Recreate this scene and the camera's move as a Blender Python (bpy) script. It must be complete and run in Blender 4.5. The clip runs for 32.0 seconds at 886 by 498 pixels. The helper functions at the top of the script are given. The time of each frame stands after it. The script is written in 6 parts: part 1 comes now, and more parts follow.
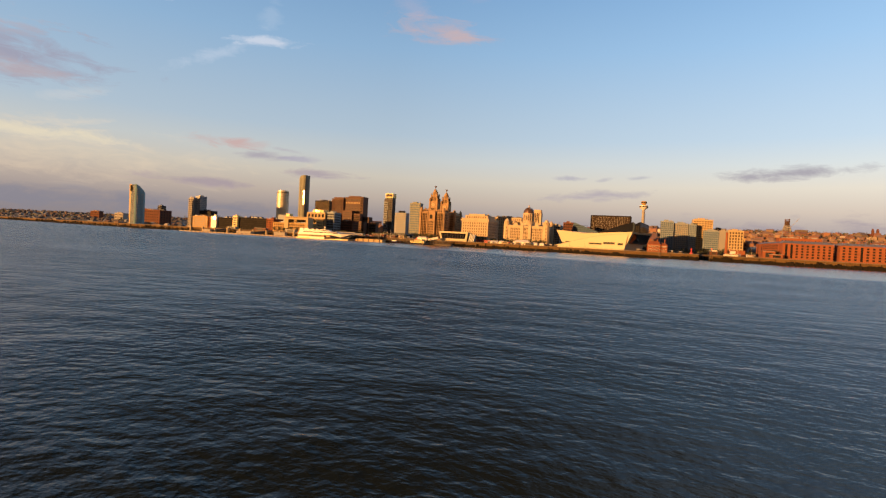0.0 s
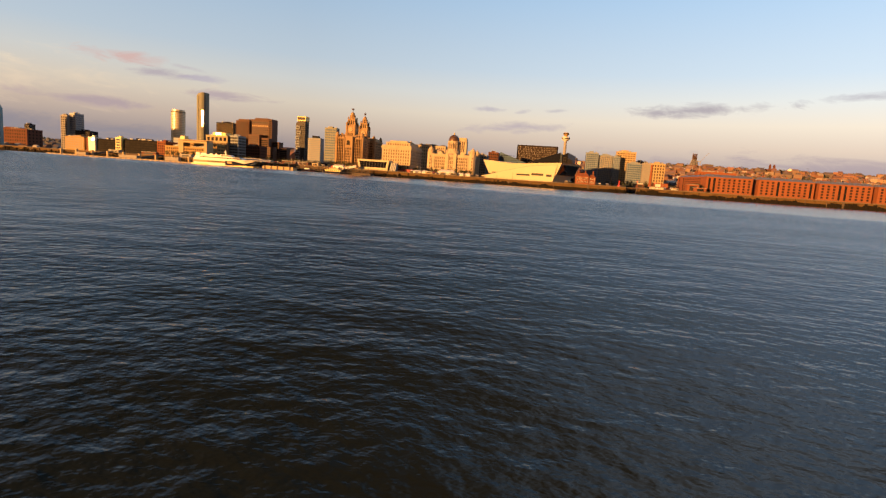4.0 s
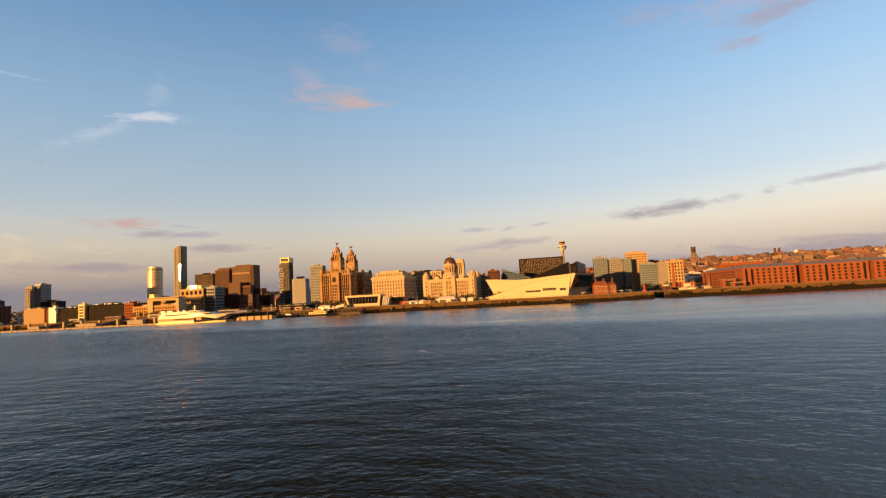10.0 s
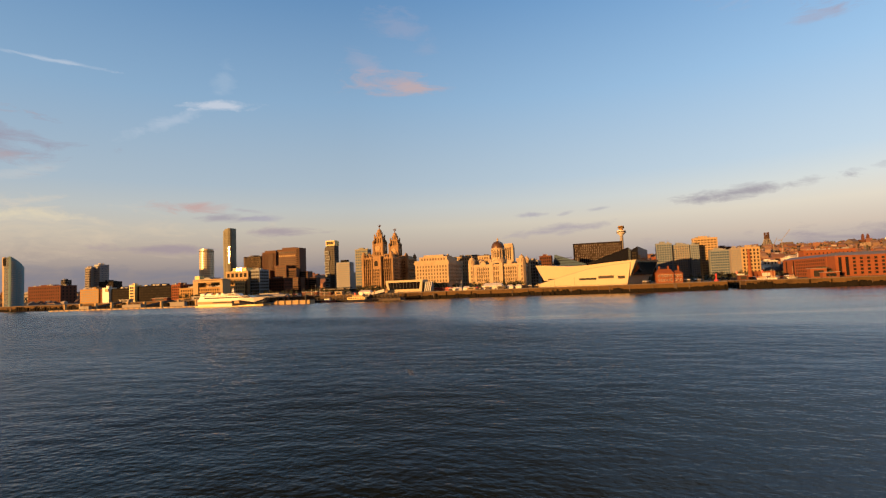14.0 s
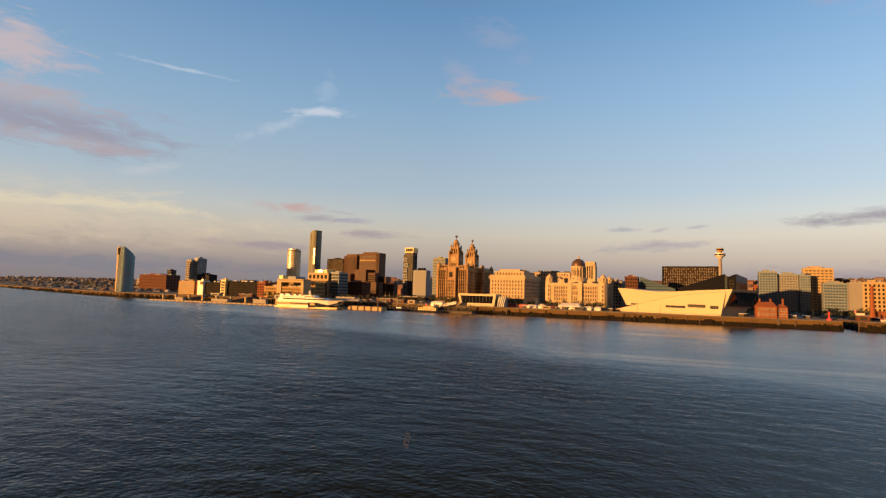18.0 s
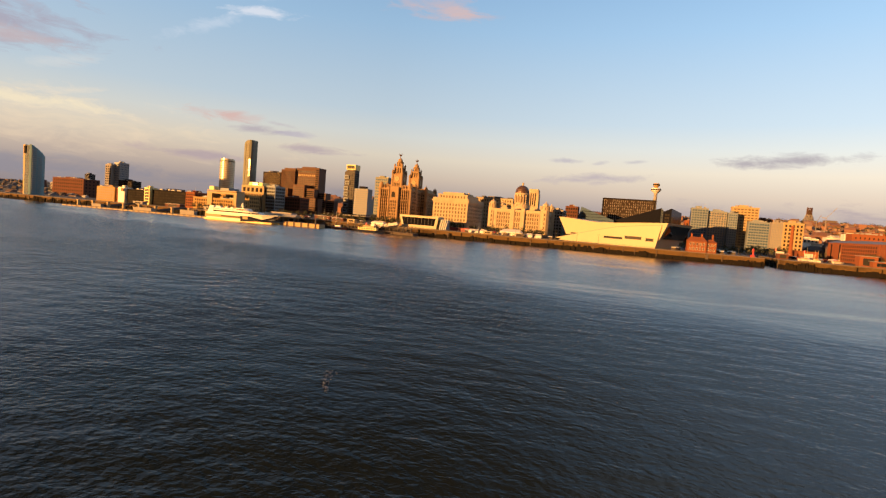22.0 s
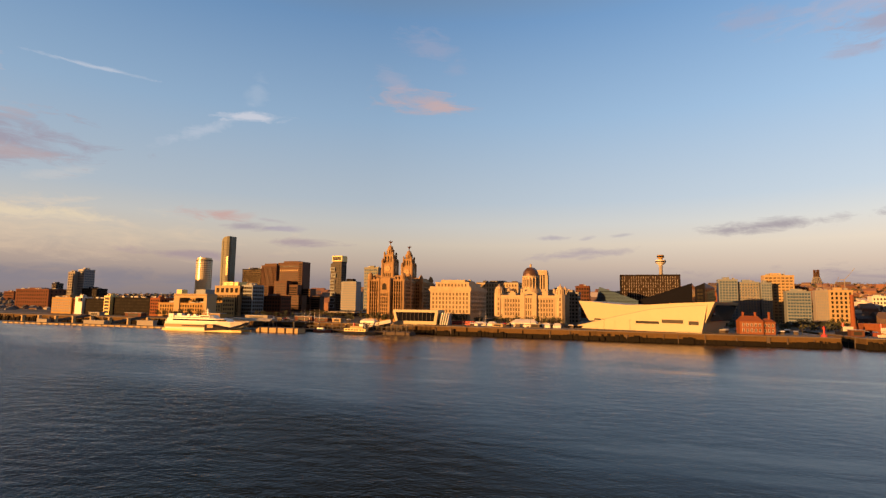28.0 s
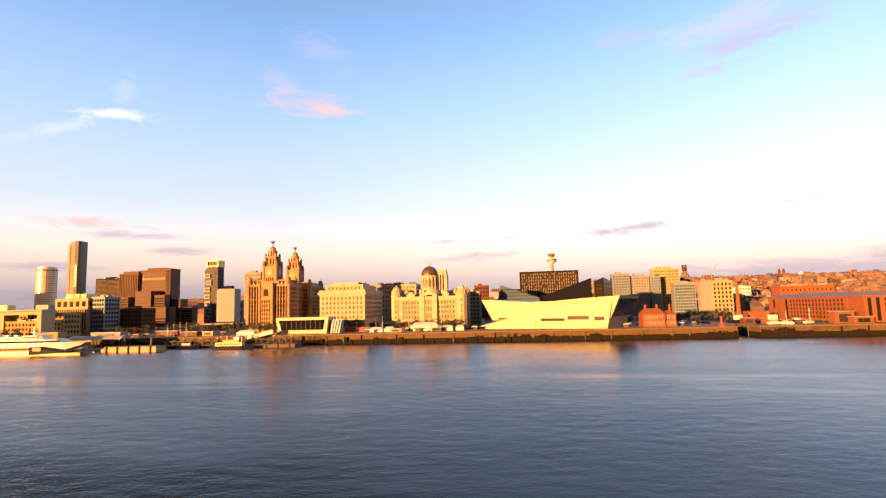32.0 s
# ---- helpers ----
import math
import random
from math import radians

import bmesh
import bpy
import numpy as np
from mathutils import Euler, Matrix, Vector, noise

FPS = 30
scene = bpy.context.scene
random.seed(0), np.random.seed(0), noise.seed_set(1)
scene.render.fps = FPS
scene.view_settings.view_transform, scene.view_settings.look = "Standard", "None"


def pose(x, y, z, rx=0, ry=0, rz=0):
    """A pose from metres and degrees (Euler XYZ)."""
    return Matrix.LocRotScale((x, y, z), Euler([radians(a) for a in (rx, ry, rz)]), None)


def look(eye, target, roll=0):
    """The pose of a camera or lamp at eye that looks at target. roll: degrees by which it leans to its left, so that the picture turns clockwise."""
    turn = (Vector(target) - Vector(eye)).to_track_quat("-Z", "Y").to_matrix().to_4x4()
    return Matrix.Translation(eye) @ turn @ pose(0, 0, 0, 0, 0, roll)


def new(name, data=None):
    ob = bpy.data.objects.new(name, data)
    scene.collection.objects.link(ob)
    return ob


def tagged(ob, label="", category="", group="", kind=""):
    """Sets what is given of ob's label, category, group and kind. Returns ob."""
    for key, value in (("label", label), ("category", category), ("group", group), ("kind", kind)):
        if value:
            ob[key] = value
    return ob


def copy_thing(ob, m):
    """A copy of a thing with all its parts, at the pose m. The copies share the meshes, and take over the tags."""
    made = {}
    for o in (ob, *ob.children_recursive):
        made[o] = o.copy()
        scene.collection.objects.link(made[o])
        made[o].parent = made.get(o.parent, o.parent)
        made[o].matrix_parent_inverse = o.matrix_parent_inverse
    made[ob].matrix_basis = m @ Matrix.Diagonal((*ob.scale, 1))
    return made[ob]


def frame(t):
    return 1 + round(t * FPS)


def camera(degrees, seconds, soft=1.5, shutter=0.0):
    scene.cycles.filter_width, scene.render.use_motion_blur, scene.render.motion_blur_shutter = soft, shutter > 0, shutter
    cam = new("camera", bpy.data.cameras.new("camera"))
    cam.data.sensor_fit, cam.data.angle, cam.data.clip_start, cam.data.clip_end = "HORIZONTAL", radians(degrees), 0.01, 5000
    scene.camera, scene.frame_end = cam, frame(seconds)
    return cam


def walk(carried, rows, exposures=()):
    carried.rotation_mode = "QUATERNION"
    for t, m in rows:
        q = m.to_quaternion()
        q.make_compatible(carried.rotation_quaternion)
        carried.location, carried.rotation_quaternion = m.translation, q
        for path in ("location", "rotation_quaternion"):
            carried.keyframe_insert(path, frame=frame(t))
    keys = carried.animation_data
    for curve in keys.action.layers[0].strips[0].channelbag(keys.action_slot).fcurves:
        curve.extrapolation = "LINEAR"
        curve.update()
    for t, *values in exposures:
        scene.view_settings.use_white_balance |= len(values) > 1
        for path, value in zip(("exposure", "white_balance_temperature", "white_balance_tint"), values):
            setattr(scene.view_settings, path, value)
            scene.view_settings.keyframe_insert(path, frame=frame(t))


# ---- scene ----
cam = camera(79.3, 32.0, soft=1.3)
PATH = [
    (0, (322.72, -869.17, 8.67), (290.20, -774.62, 7.02), 3.10),
    (0.5, (320.92, -864.06, 8.28), (290.46, -768.91, 4.14), 3.37),
    (1, (319.06, -858.88, 7.90), (291.05, -763.14, 0.84), 3.73),
    (1.5, (317.16, -853.57, 7.55), (291.14, -757.48, -1.90), 3.86),
    (2, (315.17, -847.78, 7.26), (291.58, -751.22, -3.72), 3.79),
    (2.5, (313.04, -841.29, 7.07), (291.73, -744.42, -5.68), 3.69),
    (3, (310.72, -834.09, 6.98), (291.84, -736.92, -7.25), 3.77),
    (3.5, (308.34, -826.48, 6.99), (290.92, -729.05, -7.31), 4.07),
    (5.5, (296.44, -791.58, 10.22), (279.32, -693.37, 2.40), 3.10),
    (6, (294.42, -784.38, 11.05), (276.42, -686.19, 5.11), 2.44),
    (6.5, (292.60, -777.37, 11.79), (274.00, -679.21, 7.50), 1.74),
    (7, (290.93, -770.33, 12.40), (272.40, -672.08, 10.50), 0.80),
    (7.5, (289.32, -763.16, 12.87), (271.27, -664.80, 13.57), -0.40),
    (8, (287.78, -755.90, 13.15), (270.44, -657.46, 16.04), -1.39),
    (8.5, (286.47, -748.50, 13.24), (269.64, -650.08, 18.70), -1.93),
    (9, (285.52, -741.20, 13.22), (268.73, -642.85, 19.90), -2.40),
    (9.5, (284.78, -733.94, 13.21), (267.93, -635.72, 21.53), -2.80),
    (10, (284.20, -726.71, 13.24), (267.28, -628.57, 22.41), -3.15),
    (10.5, (283.73, -719.39, 13.32), (266.66, -621.30, 22.70), -3.46),
    (11, (283.40, -712.00, 13.45), (266.36, -613.87, 22.43), -3.67),
    (11.5, (283.20, -704.69, 13.64), (266.08, -606.59, 22.72), -3.44),
    (12, (283.19, -698.01, 13.86), (264.65, -600.10, 22.27), -3.15),
    (12.5, (283.60, -692.55, 14.08), (261.77, -595.21, 21.03), -2.90),
    (13, (284.37, -688.26, 14.29), (259.01, -591.76, 20.92), -2.68),
    (13.5, (285.29, -684.59, 14.52), (258.62, -588.47, 21.63), -2.46),
    (15.5, (288.36, -667.50, 16.68), (259.43, -571.91, 21.64), -1.14),
    (16, (288.95, -665.16, 17.60), (257.84, -570.26, 22.68), -0.59),
    (16.5, (289.59, -663.35, 18.55), (255.85, -569.41, 24.68), 0.06),
    (17, (290.28, -662.13, 19.48), (253.57, -569.40, 26.74), 0.70),
    (17.5, (291.01, -661.61, 20.33), (251.44, -570.15, 28.69), 1.38),
    (18, (291.80, -661.58, 21.02), (249.95, -571.15, 29.48), 1.72),
    (18.5, (292.44, -661.58, 21.53), (249.79, -571.63, 30.95), 2.16),
    (19, (292.74, -661.29, 21.83), (250.31, -571.12, 30.15), 2.57),
    (19.5, (292.59, -660.48, 21.91), (251.18, -569.66, 28.01), 2.96),
    (20, (292.05, -659.17, 21.79), (252.01, -567.62, 25.73), 3.25),
    (20.5, (291.17, -657.29, 21.52), (252.92, -564.91, 23.23), 3.55),
    (21, (289.87, -654.73, 21.12), (253.54, -561.57, 20.89), 3.77),
    (21.5, (288.14, -651.42, 20.61), (254.23, -557.38, 17.95), 4.15),
    (22, (286.04, -647.20, 20.03), (254.81, -552.36, 14.62), 4.50),
    (22.5, (283.55, -641.97, 19.44), (254.95, -546.42, 12.28), 4.65),
    (23, (280.82, -635.78, 18.94), (255.18, -539.65, 8.85), 4.90),
    (23.5, (277.87, -628.71, 18.65), (255.04, -532.24, 5.56), 5.14),
    (24, (274.72, -620.88, 18.69), (255.05, -524.09, 3.02), 5.52),
    (24.5, (271.53, -612.71, 19.10), (253.50, -515.80, 2.30), 5.78),
    (25, (268.40, -604.62, 19.91), (251.08, -507.51, 3.52), 5.80),
    (25.5, (265.34, -596.86, 21.02), (247.88, -499.58, 5.80), 5.60),
    (26, (262.44, -589.52, 22.33), (243.90, -491.96, 10.52), 5.12),
    (26.5, (259.72, -582.53, 23.71), (231.24, -486.79, 28.47), 3.84),
    (28.5, (249.78, -563.58, 29.85), (220.72, -468.57, 41.24), 0.00),
    (29, (247.97, -558.93, 30.05), (221.36, -463.37, 42.77), -0.70),
    (29.5, (246.27, -553.96, 29.97), (222.95, -457.50, 42.29), -1.22),
    (30, (244.70, -548.40, 29.65), (224.53, -451.11, 40.93), -1.48),
    (30.5, (243.26, -542.16, 29.18), (226.23, -444.14, 39.19), -1.62),
    (31, (241.93, -535.27, 28.65), (227.86, -436.58, 36.58), -1.59),
    (31.5, (240.69, -528.05, 28.14), (229.44, -428.80, 33.04), -1.58),
    (32, (239.44, -520.50, 27.68), (228.28, -421.74, 38.69), -1.54),
]
BASE = 0.74
EXPOSURES = [(t, BASE + e, k, tint) for t, e, k, tint in (
    (0.0, 0.02, 6150, 10), (1.0, 0.1, 6250, 10), (2.0, 0.17, 6380, 11), (3.5, 0.15, 6430, 12), (6.0, 0.13, 6620, 13), (8.0, 0.08, 6620, 11), (9.0, 0.04, 6540, 11), (10.5, 0.0, 6400, 10), (12.0, -0.1, 6150, 10),
    (16.0, -0.1, 6250, 9), (19.0, -0.06, 6250, 9), (21.0, 0.08, 6280, 10), (22.0, 0.2, 6450, 10), (22.5, 0.3, 6500, 12), (23.0, 0.72, 6500, 16), (24.0, 1.0, 6320, 19), (24.5, 0.42, 6350, 17), (25.0, 0.2, 6560, 16), (26.0, 0.13, 6600, 16), (26.5, -0.02, 6560, 15),
    (28.5, -0.08, 6560, 14), (28.8, 0.2, 6600, 16), (29.0, 0.36, 6620, 17), (30.0, 0.54, 6600, 20), (31.0, 0.7, 6520, 21), (32.0, 0.77, 6500, 21))]
walk(cam, [(t, look(eye, target, roll)) for t, eye, target, roll in PATH], EXPOSURES)

# ---- world, sun ----
SUN_AZ, SUN_EL = radians(214.7), radians(4.4)
world = bpy.data.worlds.new("evening_sky")
scene.world = world
world.use_nodes = True


class Nodes:
    """Small builder of node trees."""

    def __init__(self, tree):
        self.tree = tree
        tree.nodes.clear()

    def add(self, kind, **values):
        node = self.tree.nodes.new(kind)
        for key, value in values.items():
            if key in node.inputs.keys():
                node.inputs[key].default_value = value
        return node

    def math(self, op, a, b=None, c=None, clamp=False):
        node = self.tree.nodes.new("ShaderNodeMath")
        node.operation, node.use_clamp = op, clamp
        for n, v in enumerate((a, b, c)):
            if v is None:
                continue
            if isinstance(v, (int, float)):
                node.inputs[n].default_value = v
            else:
                self.tree.links.new(v, node.inputs[n])
        return node.outputs[0]

    def link(self, a, b):
        self.tree.links.new(a, b)

    def mix(self, fac, a, b, blend="MIX"):
        node = self.tree.nodes.new("ShaderNodeMix")
        node.data_type, node.blend_type = "RGBA", blend
        for n, v in ((0, fac), (6, a), (7, b)):
            if isinstance(v, (int, float)):
                node.inputs[n].default_value = v
            elif isinstance(v, tuple):
                node.inputs[n].default_value = (*v, 1) if len(v) == 3 else v
            else:
                self.tree.links.new(v, node.inputs[n])
        return node.outputs[2]

    def ramp(self, fac, stops):
        node = self.tree.nodes.new("ShaderNodeValToRGB")
        els = node.color_ramp.elements
        while len(els) < len(stops):
            els.new(0.5)
        for e, (p, c) in zip(els, stops):
            e.position, e.color = p, (*c, 1)
        self.tree.links.new(fac, node.inputs[0])
        return node.outputs[0]


def make_sky():
    n = Nodes(world.node_tree)
    co = n.add("ShaderNodeTexCoord").outputs["Generated"]
    sky = n.tree.nodes.new("ShaderNodeTexSky")
    sky.sky_type, sky.sun_disc = "NISHITA", False
    sky.sun_elevation, sky.sun_rotation = SUN_EL, SUN_AZ
    sky.air_density, sky.dust_density, sky.ozone_density = 1.0, 1.2, 1.5
    sep = n.tree.nodes.new("ShaderNodeSeparateXYZ")
    n.link(co, sep.inputs[0])
    x, y, z = sep.outputs
    # height over the horizon and bearing, in degrees
    el = n.math("MULTIPLY", n.math("ARCSINE", n.math("MAXIMUM", z, -1.0)), 57.296)
    az = n.math("MULTIPLY", n.math("ARCTAN2", x, y), 57.296)
    grad = n.ramp(n.math("DIVIDE", el, 60.0, clamp=True), SKY_STOPS)
    base = n.mix(0.86, n.mix(1.0, sky.outputs[0], (0.10, 0.10, 0.10), "MULTIPLY"), grad)
    # ragged edges for the clouds
    comb = n.tree.nodes.new("ShaderNodeCombineXYZ")
    n.link(n.math("MULTIPLY", az, 0.22), comb.inputs[0])
    n.link(n.math("MULTIPLY", el, 0.75), comb.inputs[1])
    tex = n.add("ShaderNodeTexNoise", Scale=1.15, Detail=8.0, Roughness=0.68, Distortion=0.5)
    n.link(comb.outputs[0], tex.inputs["Vector"])
    rag = n.math("MULTIPLY", n.math("SUBTRACT", tex.outputs[0], 0.45), 3.8)
    # the side of the setting sun: warm and low, behind the viewer
    west = n.math("MULTIPLY", n.math("SUBTRACT", n.math("MULTIPLY", y, -1.0), 0.05), 1.6, clamp=True)
    glow = n.ramp(n.math("DIVIDE", el, 60.0, clamp=True), WEST_STOPS)
    base = n.mix(west, base, glow)
    bright = n.math("ADD", 1.0, n.math("MULTIPLY", n.math("MULTIPLY", n.math("DIVIDE", n.math("ADD", az, 25.0), 55.0, clamp=True), n.math("DIVIDE", n.math("SUBTRACT", 80.0, az), 35.0, clamp=True)), 0.38))
    tone = n.tree.nodes.new("ShaderNodeVectorMath")
    tone.operation = "SCALE"
    n.link(base, tone.inputs[0])
    # sky above the view brightened on the right, to lighten the water there
    high_gain = n.math("MULTIPLY", n.math("DIVIDE", n.math("SUBTRACT", el, 31.0), 12.0, clamp=True), n.math("MULTIPLY", n.math("DIVIDE", n.math("ADD", az, 14.0), 50.0, clamp=True), n.math("DIVIDE", n.math("SUBTRACT", 72.0, az), 28.0, clamp=True)))
    n.link(n.math("MULTIPLY", bright, n.math("ADD", 1.0, n.math("MULTIPLY", high_gain, 5.2))), tone.inputs["Scale"])
    # sky out of view darkened on the left, so the water below reflects less
    deep = n.math("MULTIPLY", n.math("DIVIDE", n.math("SUBTRACT", el, 32.5), 10.0, clamp=True), n.math("DIVIDE", n.math("SUBTRACT", 6.0, az), 36.0, clamp=True))
    dark = n.tree.nodes.new("ShaderNodeVectorMath")
    dark.operation = "SCALE"
    n.link(tone.outputs[0], dark.inputs[0])
    n.link(n.math("SUBTRACT", 1.0, n.math("MULTIPLY", deep, 0.86)), dark.inputs["Scale"])
    out = dark.outputs[0]
    for a, e, wa, we, tilt, dense, col in CLOUDS:
        da = n.math("SUBTRACT", az, a)
        de = n.math("SUBTRACT", n.math("SUBTRACT", el, e), n.math("MULTIPLY", da, tilt))
        r = n.math("SQRT", n.math("ADD", n.math("POWER", n.math("ABSOLUTE", n.math("DIVIDE", da, wa)), 2.0), n.math("POWER", n.math("ABSOLUTE", n.math("DIVIDE", de, we)), 2.0)))
        m = n.math("MULTIPLY", n.math("SUBTRACT", n.math("ADD", 1.0, rag), r), 0.95, clamp=True)
        m = n.math("MULTIPLY", n.math("SMOOTH_MIN", m, 1.0, 0.3), dense, clamp=True)
        out = n.mix(m, out, col)
    bg = n.add("ShaderNodeBackground", Strength=0.6)
    n.link(out, bg.inputs[0])
    n.link(bg.outputs[0], n.tree.nodes.new("ShaderNodeOutputWorld").inputs[0])


# colours of the sky by height over the horizon (0 to 60 degrees)
SKY_STOPS = [(0.0, (0.275, 0.235, 0.25)), (0.04, (0.385, 0.315, 0.305)), (0.07, (0.58, 0.46, 0.375)), (0.105, (0.70, 0.605, 0.485)),
             (0.14, (0.63, 0.635, 0.60)), (0.18, (0.50, 0.59, 0.66)), (0.32, (0.32, 0.49, 0.68)), (0.48, (0.17, 0.335, 0.575)), (0.60, (0.17, 0.225, 0.29)), (1.0, (0.12, 0.135, 0.15))]
WEST_STOPS = [(0.0, (0.46, 0.23, 0.11)), (0.15, (0.33, 0.22, 0.15)), (0.4, (0.12, 0.14, 0.17)), (1.0, (0.02, 0.05, 0.13))]
# clouds: bearing, height, half width, half height, slope, density, colour; the first row is a warm glow
CLOUDS = [
    (-68.0, 6.0, 24.0, 2.6, 0.0, 0.32, (0.90, 0.69, 0.46)), (-64.0, 1.9, 44.0, 1.0, 0.0, 0.8, (0.25, 0.235, 0.27)), (40.0, 2.6, 34.0, 1.6, 0.02, 0.6, (0.33, 0.27, 0.32)),
    (-20.6, 21.2, 4.8, 1.1, -0.06, 0.95, (0.50, 0.42, 0.46)), (-18.6, 20.8, 2.2, 0.6, 0.0, 0.6, (0.60, 0.44, 0.42)), (-23.5, 23.2, 2.2, 1.1, -0.3, 0.4, (0.45, 0.43, 0.53)),
    (-20.0, 26.8, 3.0, 1.2, -0.2, 0.35, (0.42, 0.41, 0.52)), (-16.5, 24.6, 1.8, 0.7, 0.2, 0.22, (0.42, 0.42, 0.53)),
    (-38.1, 18.4, 2.7, 0.55, 0.08, 0.75, (0.70, 0.71, 0.76)), (-43.0, 16.4, 3.6, 0.6, 0.40, 0.42, (0.60, 0.65, 0.73)), (-37.8, 20.6, 1.0, 1.6, 0.5, 0.22, (0.58, 0.64, 0.72)),
    (-51.7, 20.4, 5.4, 0.17, -0.02, 0.5, (0.70, 0.72, 0.77)), (-54.0, 11.0, 3.0, 0.5, 0.25, 0.3, (0.74, 0.68, 0.60)),
    (-61.0, 13.8, 9.0, 2.2, -0.06, 0.95, (0.36, 0.34, 0.41)), (-64.0, 15.8, 7.0, 1.2, -0.05, 0.55, (0.58, 0.47, 0.46)), (-60.0, 12.3, 6.0, 0.6, -0.03, 0.5, (0.56, 0.44, 0.42)),
    (-64.8, 19.3, 4.4, 1.9, 0.0, 0.9, (0.62, 0.50, 0.50)), (-60.4, 7.2, 11.0, 0.55, 0.03, 0.75, (0.82, 0.70, 0.49)),
    (-53.5, 8.6, 2.6, 0.3, 0.2, 0.5, (0.78, 0.66, 0.51)), (-40.8, 8.5, 3.1, 0.58, 0.0, 0.95, (0.60, 0.41, 0.37)),
    (-38.5, 7.5, 2.9, 0.42, 0.0, 0.85, (0.41, 0.36, 0.39)), (-34.6, 7.5, 1.9, 0.26, 0.0, 0.7, (0.43, 0.39, 0.45)), (-36.0, 8.3, 1.4, 0.2, -0.1, 0.5, (0.45, 0.39, 0.42)),
    (-31.9, 6.1, 3.6, 0.42, 0.0, 0.8, (0.40, 0.32, 0.35)), (-43.1, 4.5, 5.4, 0.44, 0.0, 0.8, (0.38, 0.30, 0.33)),
    (13.4, 7.6, 6.2, 0.56, 0.05, 0.9, (0.38, 0.34, 0.37)), (27.5, 8.7, 4.6, 0.34, 0.05, 0.6, (0.38, 0.35, 0.40)),
    (-3.4, 5.4, 5.4, 0.5, 0.07, 0.75, (0.42, 0.36, 0.40)), (-6.1, 7.1, 1.3, 0.24, 0.0, 0.7, (0.44, 0.40, 0.45)), (-2.6, 7.0, 0.8, 0.18, 0.2, 0.5, (0.44, 0.40, 0.45)),
    (0.6, 7.2, 1.2, 0.2, 0.1, 0.6, (0.44, 0.41, 0.45)), (25.0, 23.6, 5.6, 1.4, 0.12, 0.75, (0.40, 0.37, 0.45)), (23.0, 25.4, 6.5, 1.3, 0.1, 0.5, (0.52, 0.46, 0.52)), (20.6, 21.6, 2.2, 0.5, 0.0, 0.5, (0.44, 0.41, 0.50)), (13.0, 26.0, 3.0, 1.0, 0.0, 0.4, (0.42, 0.40, 0.50)),
]
make_sky()
sun = new("sun", bpy.data.lights.new("sun", "SUN"))
sun.data.energy, sun.data.angle, sun.data.color = 6.6, radians(0.6), (1.0, 0.455, 0.125)
SUN_WAY = Vector((math.sin(SUN_AZ) * math.cos(SUN_EL), math.cos(SUN_AZ) * math.cos(SUN_EL), math.sin(SUN_EL)))
sun.matrix_world = look((0, 0, 400), Vector((0, 0, 400)) - SUN_WAY)

# ---- materials ----
def surface(name, colour, rough=0.7, metal=0.0, vary=0.25, scale=1.0, bump=0.0, dirt=None, spec=0.5, random_tone=0.0):
    """A surface with variation at two scales (scale: metres of the fine grain) and, if given, dirt in blotches."""
    m = bpy.data.materials.new(name)
    m.use_nodes = True
    n = Nodes(m.node_tree)
    where = n.add("ShaderNodeNewGeometry").outputs["Position"]
    fine = n.add("ShaderNodeTexNoise", Scale=1.0 / scale, Detail=4.0, Roughness=0.65)
    broad = n.add("ShaderNodeTexNoise", Scale=0.09 / scale, Detail=3.0, Roughness=0.6)
    for t in (fine, broad):
        n.link(where, t.inputs["Vector"])
    dark = tuple(c * (1 - vary) for c in colour)
    light = tuple(min(1, c * (1 + vary)) for c in colour)
    col = n.mix(n.math("ADD", n.math("MULTIPLY", fine.outputs[0], 0.6), n.math("MULTIPLY", broad.outputs[0], 0.4)), dark, light)
    if dirt:
        blot = n.math("MULTIPLY", n.math("SUBTRACT", broad.outputs[0], 0.5), 5.0, clamp=True)
        col = n.mix(n.math("MULTIPLY", blot, 0.7), col, dirt)
    if random_tone:
        rnd = n.tree.nodes.new("ShaderNodeObjectInfo").outputs["Random"]
        col = n.mix(n.math("MULTIPLY", rnd, random_tone), col, (0.75, 0.6, 0.42))
    b = n.add("ShaderNodeBsdfPrincipled", Metallic=metal, Roughness=rough)
    b.inputs["Specular IOR Level"].default_value = spec
    n.link(col, b.inputs["Base Color"])
    if bump:
        node = n.add("ShaderNodeBump", Strength=0.6, Distance=bump)
        n.link(fine.outputs[0], node.inputs["Height"])
        n.link(node.outputs[0], b.inputs["Normal"])
    n.link(b.outputs[0], n.tree.nodes.new("ShaderNodeOutputMaterial").inputs[0])
    return m


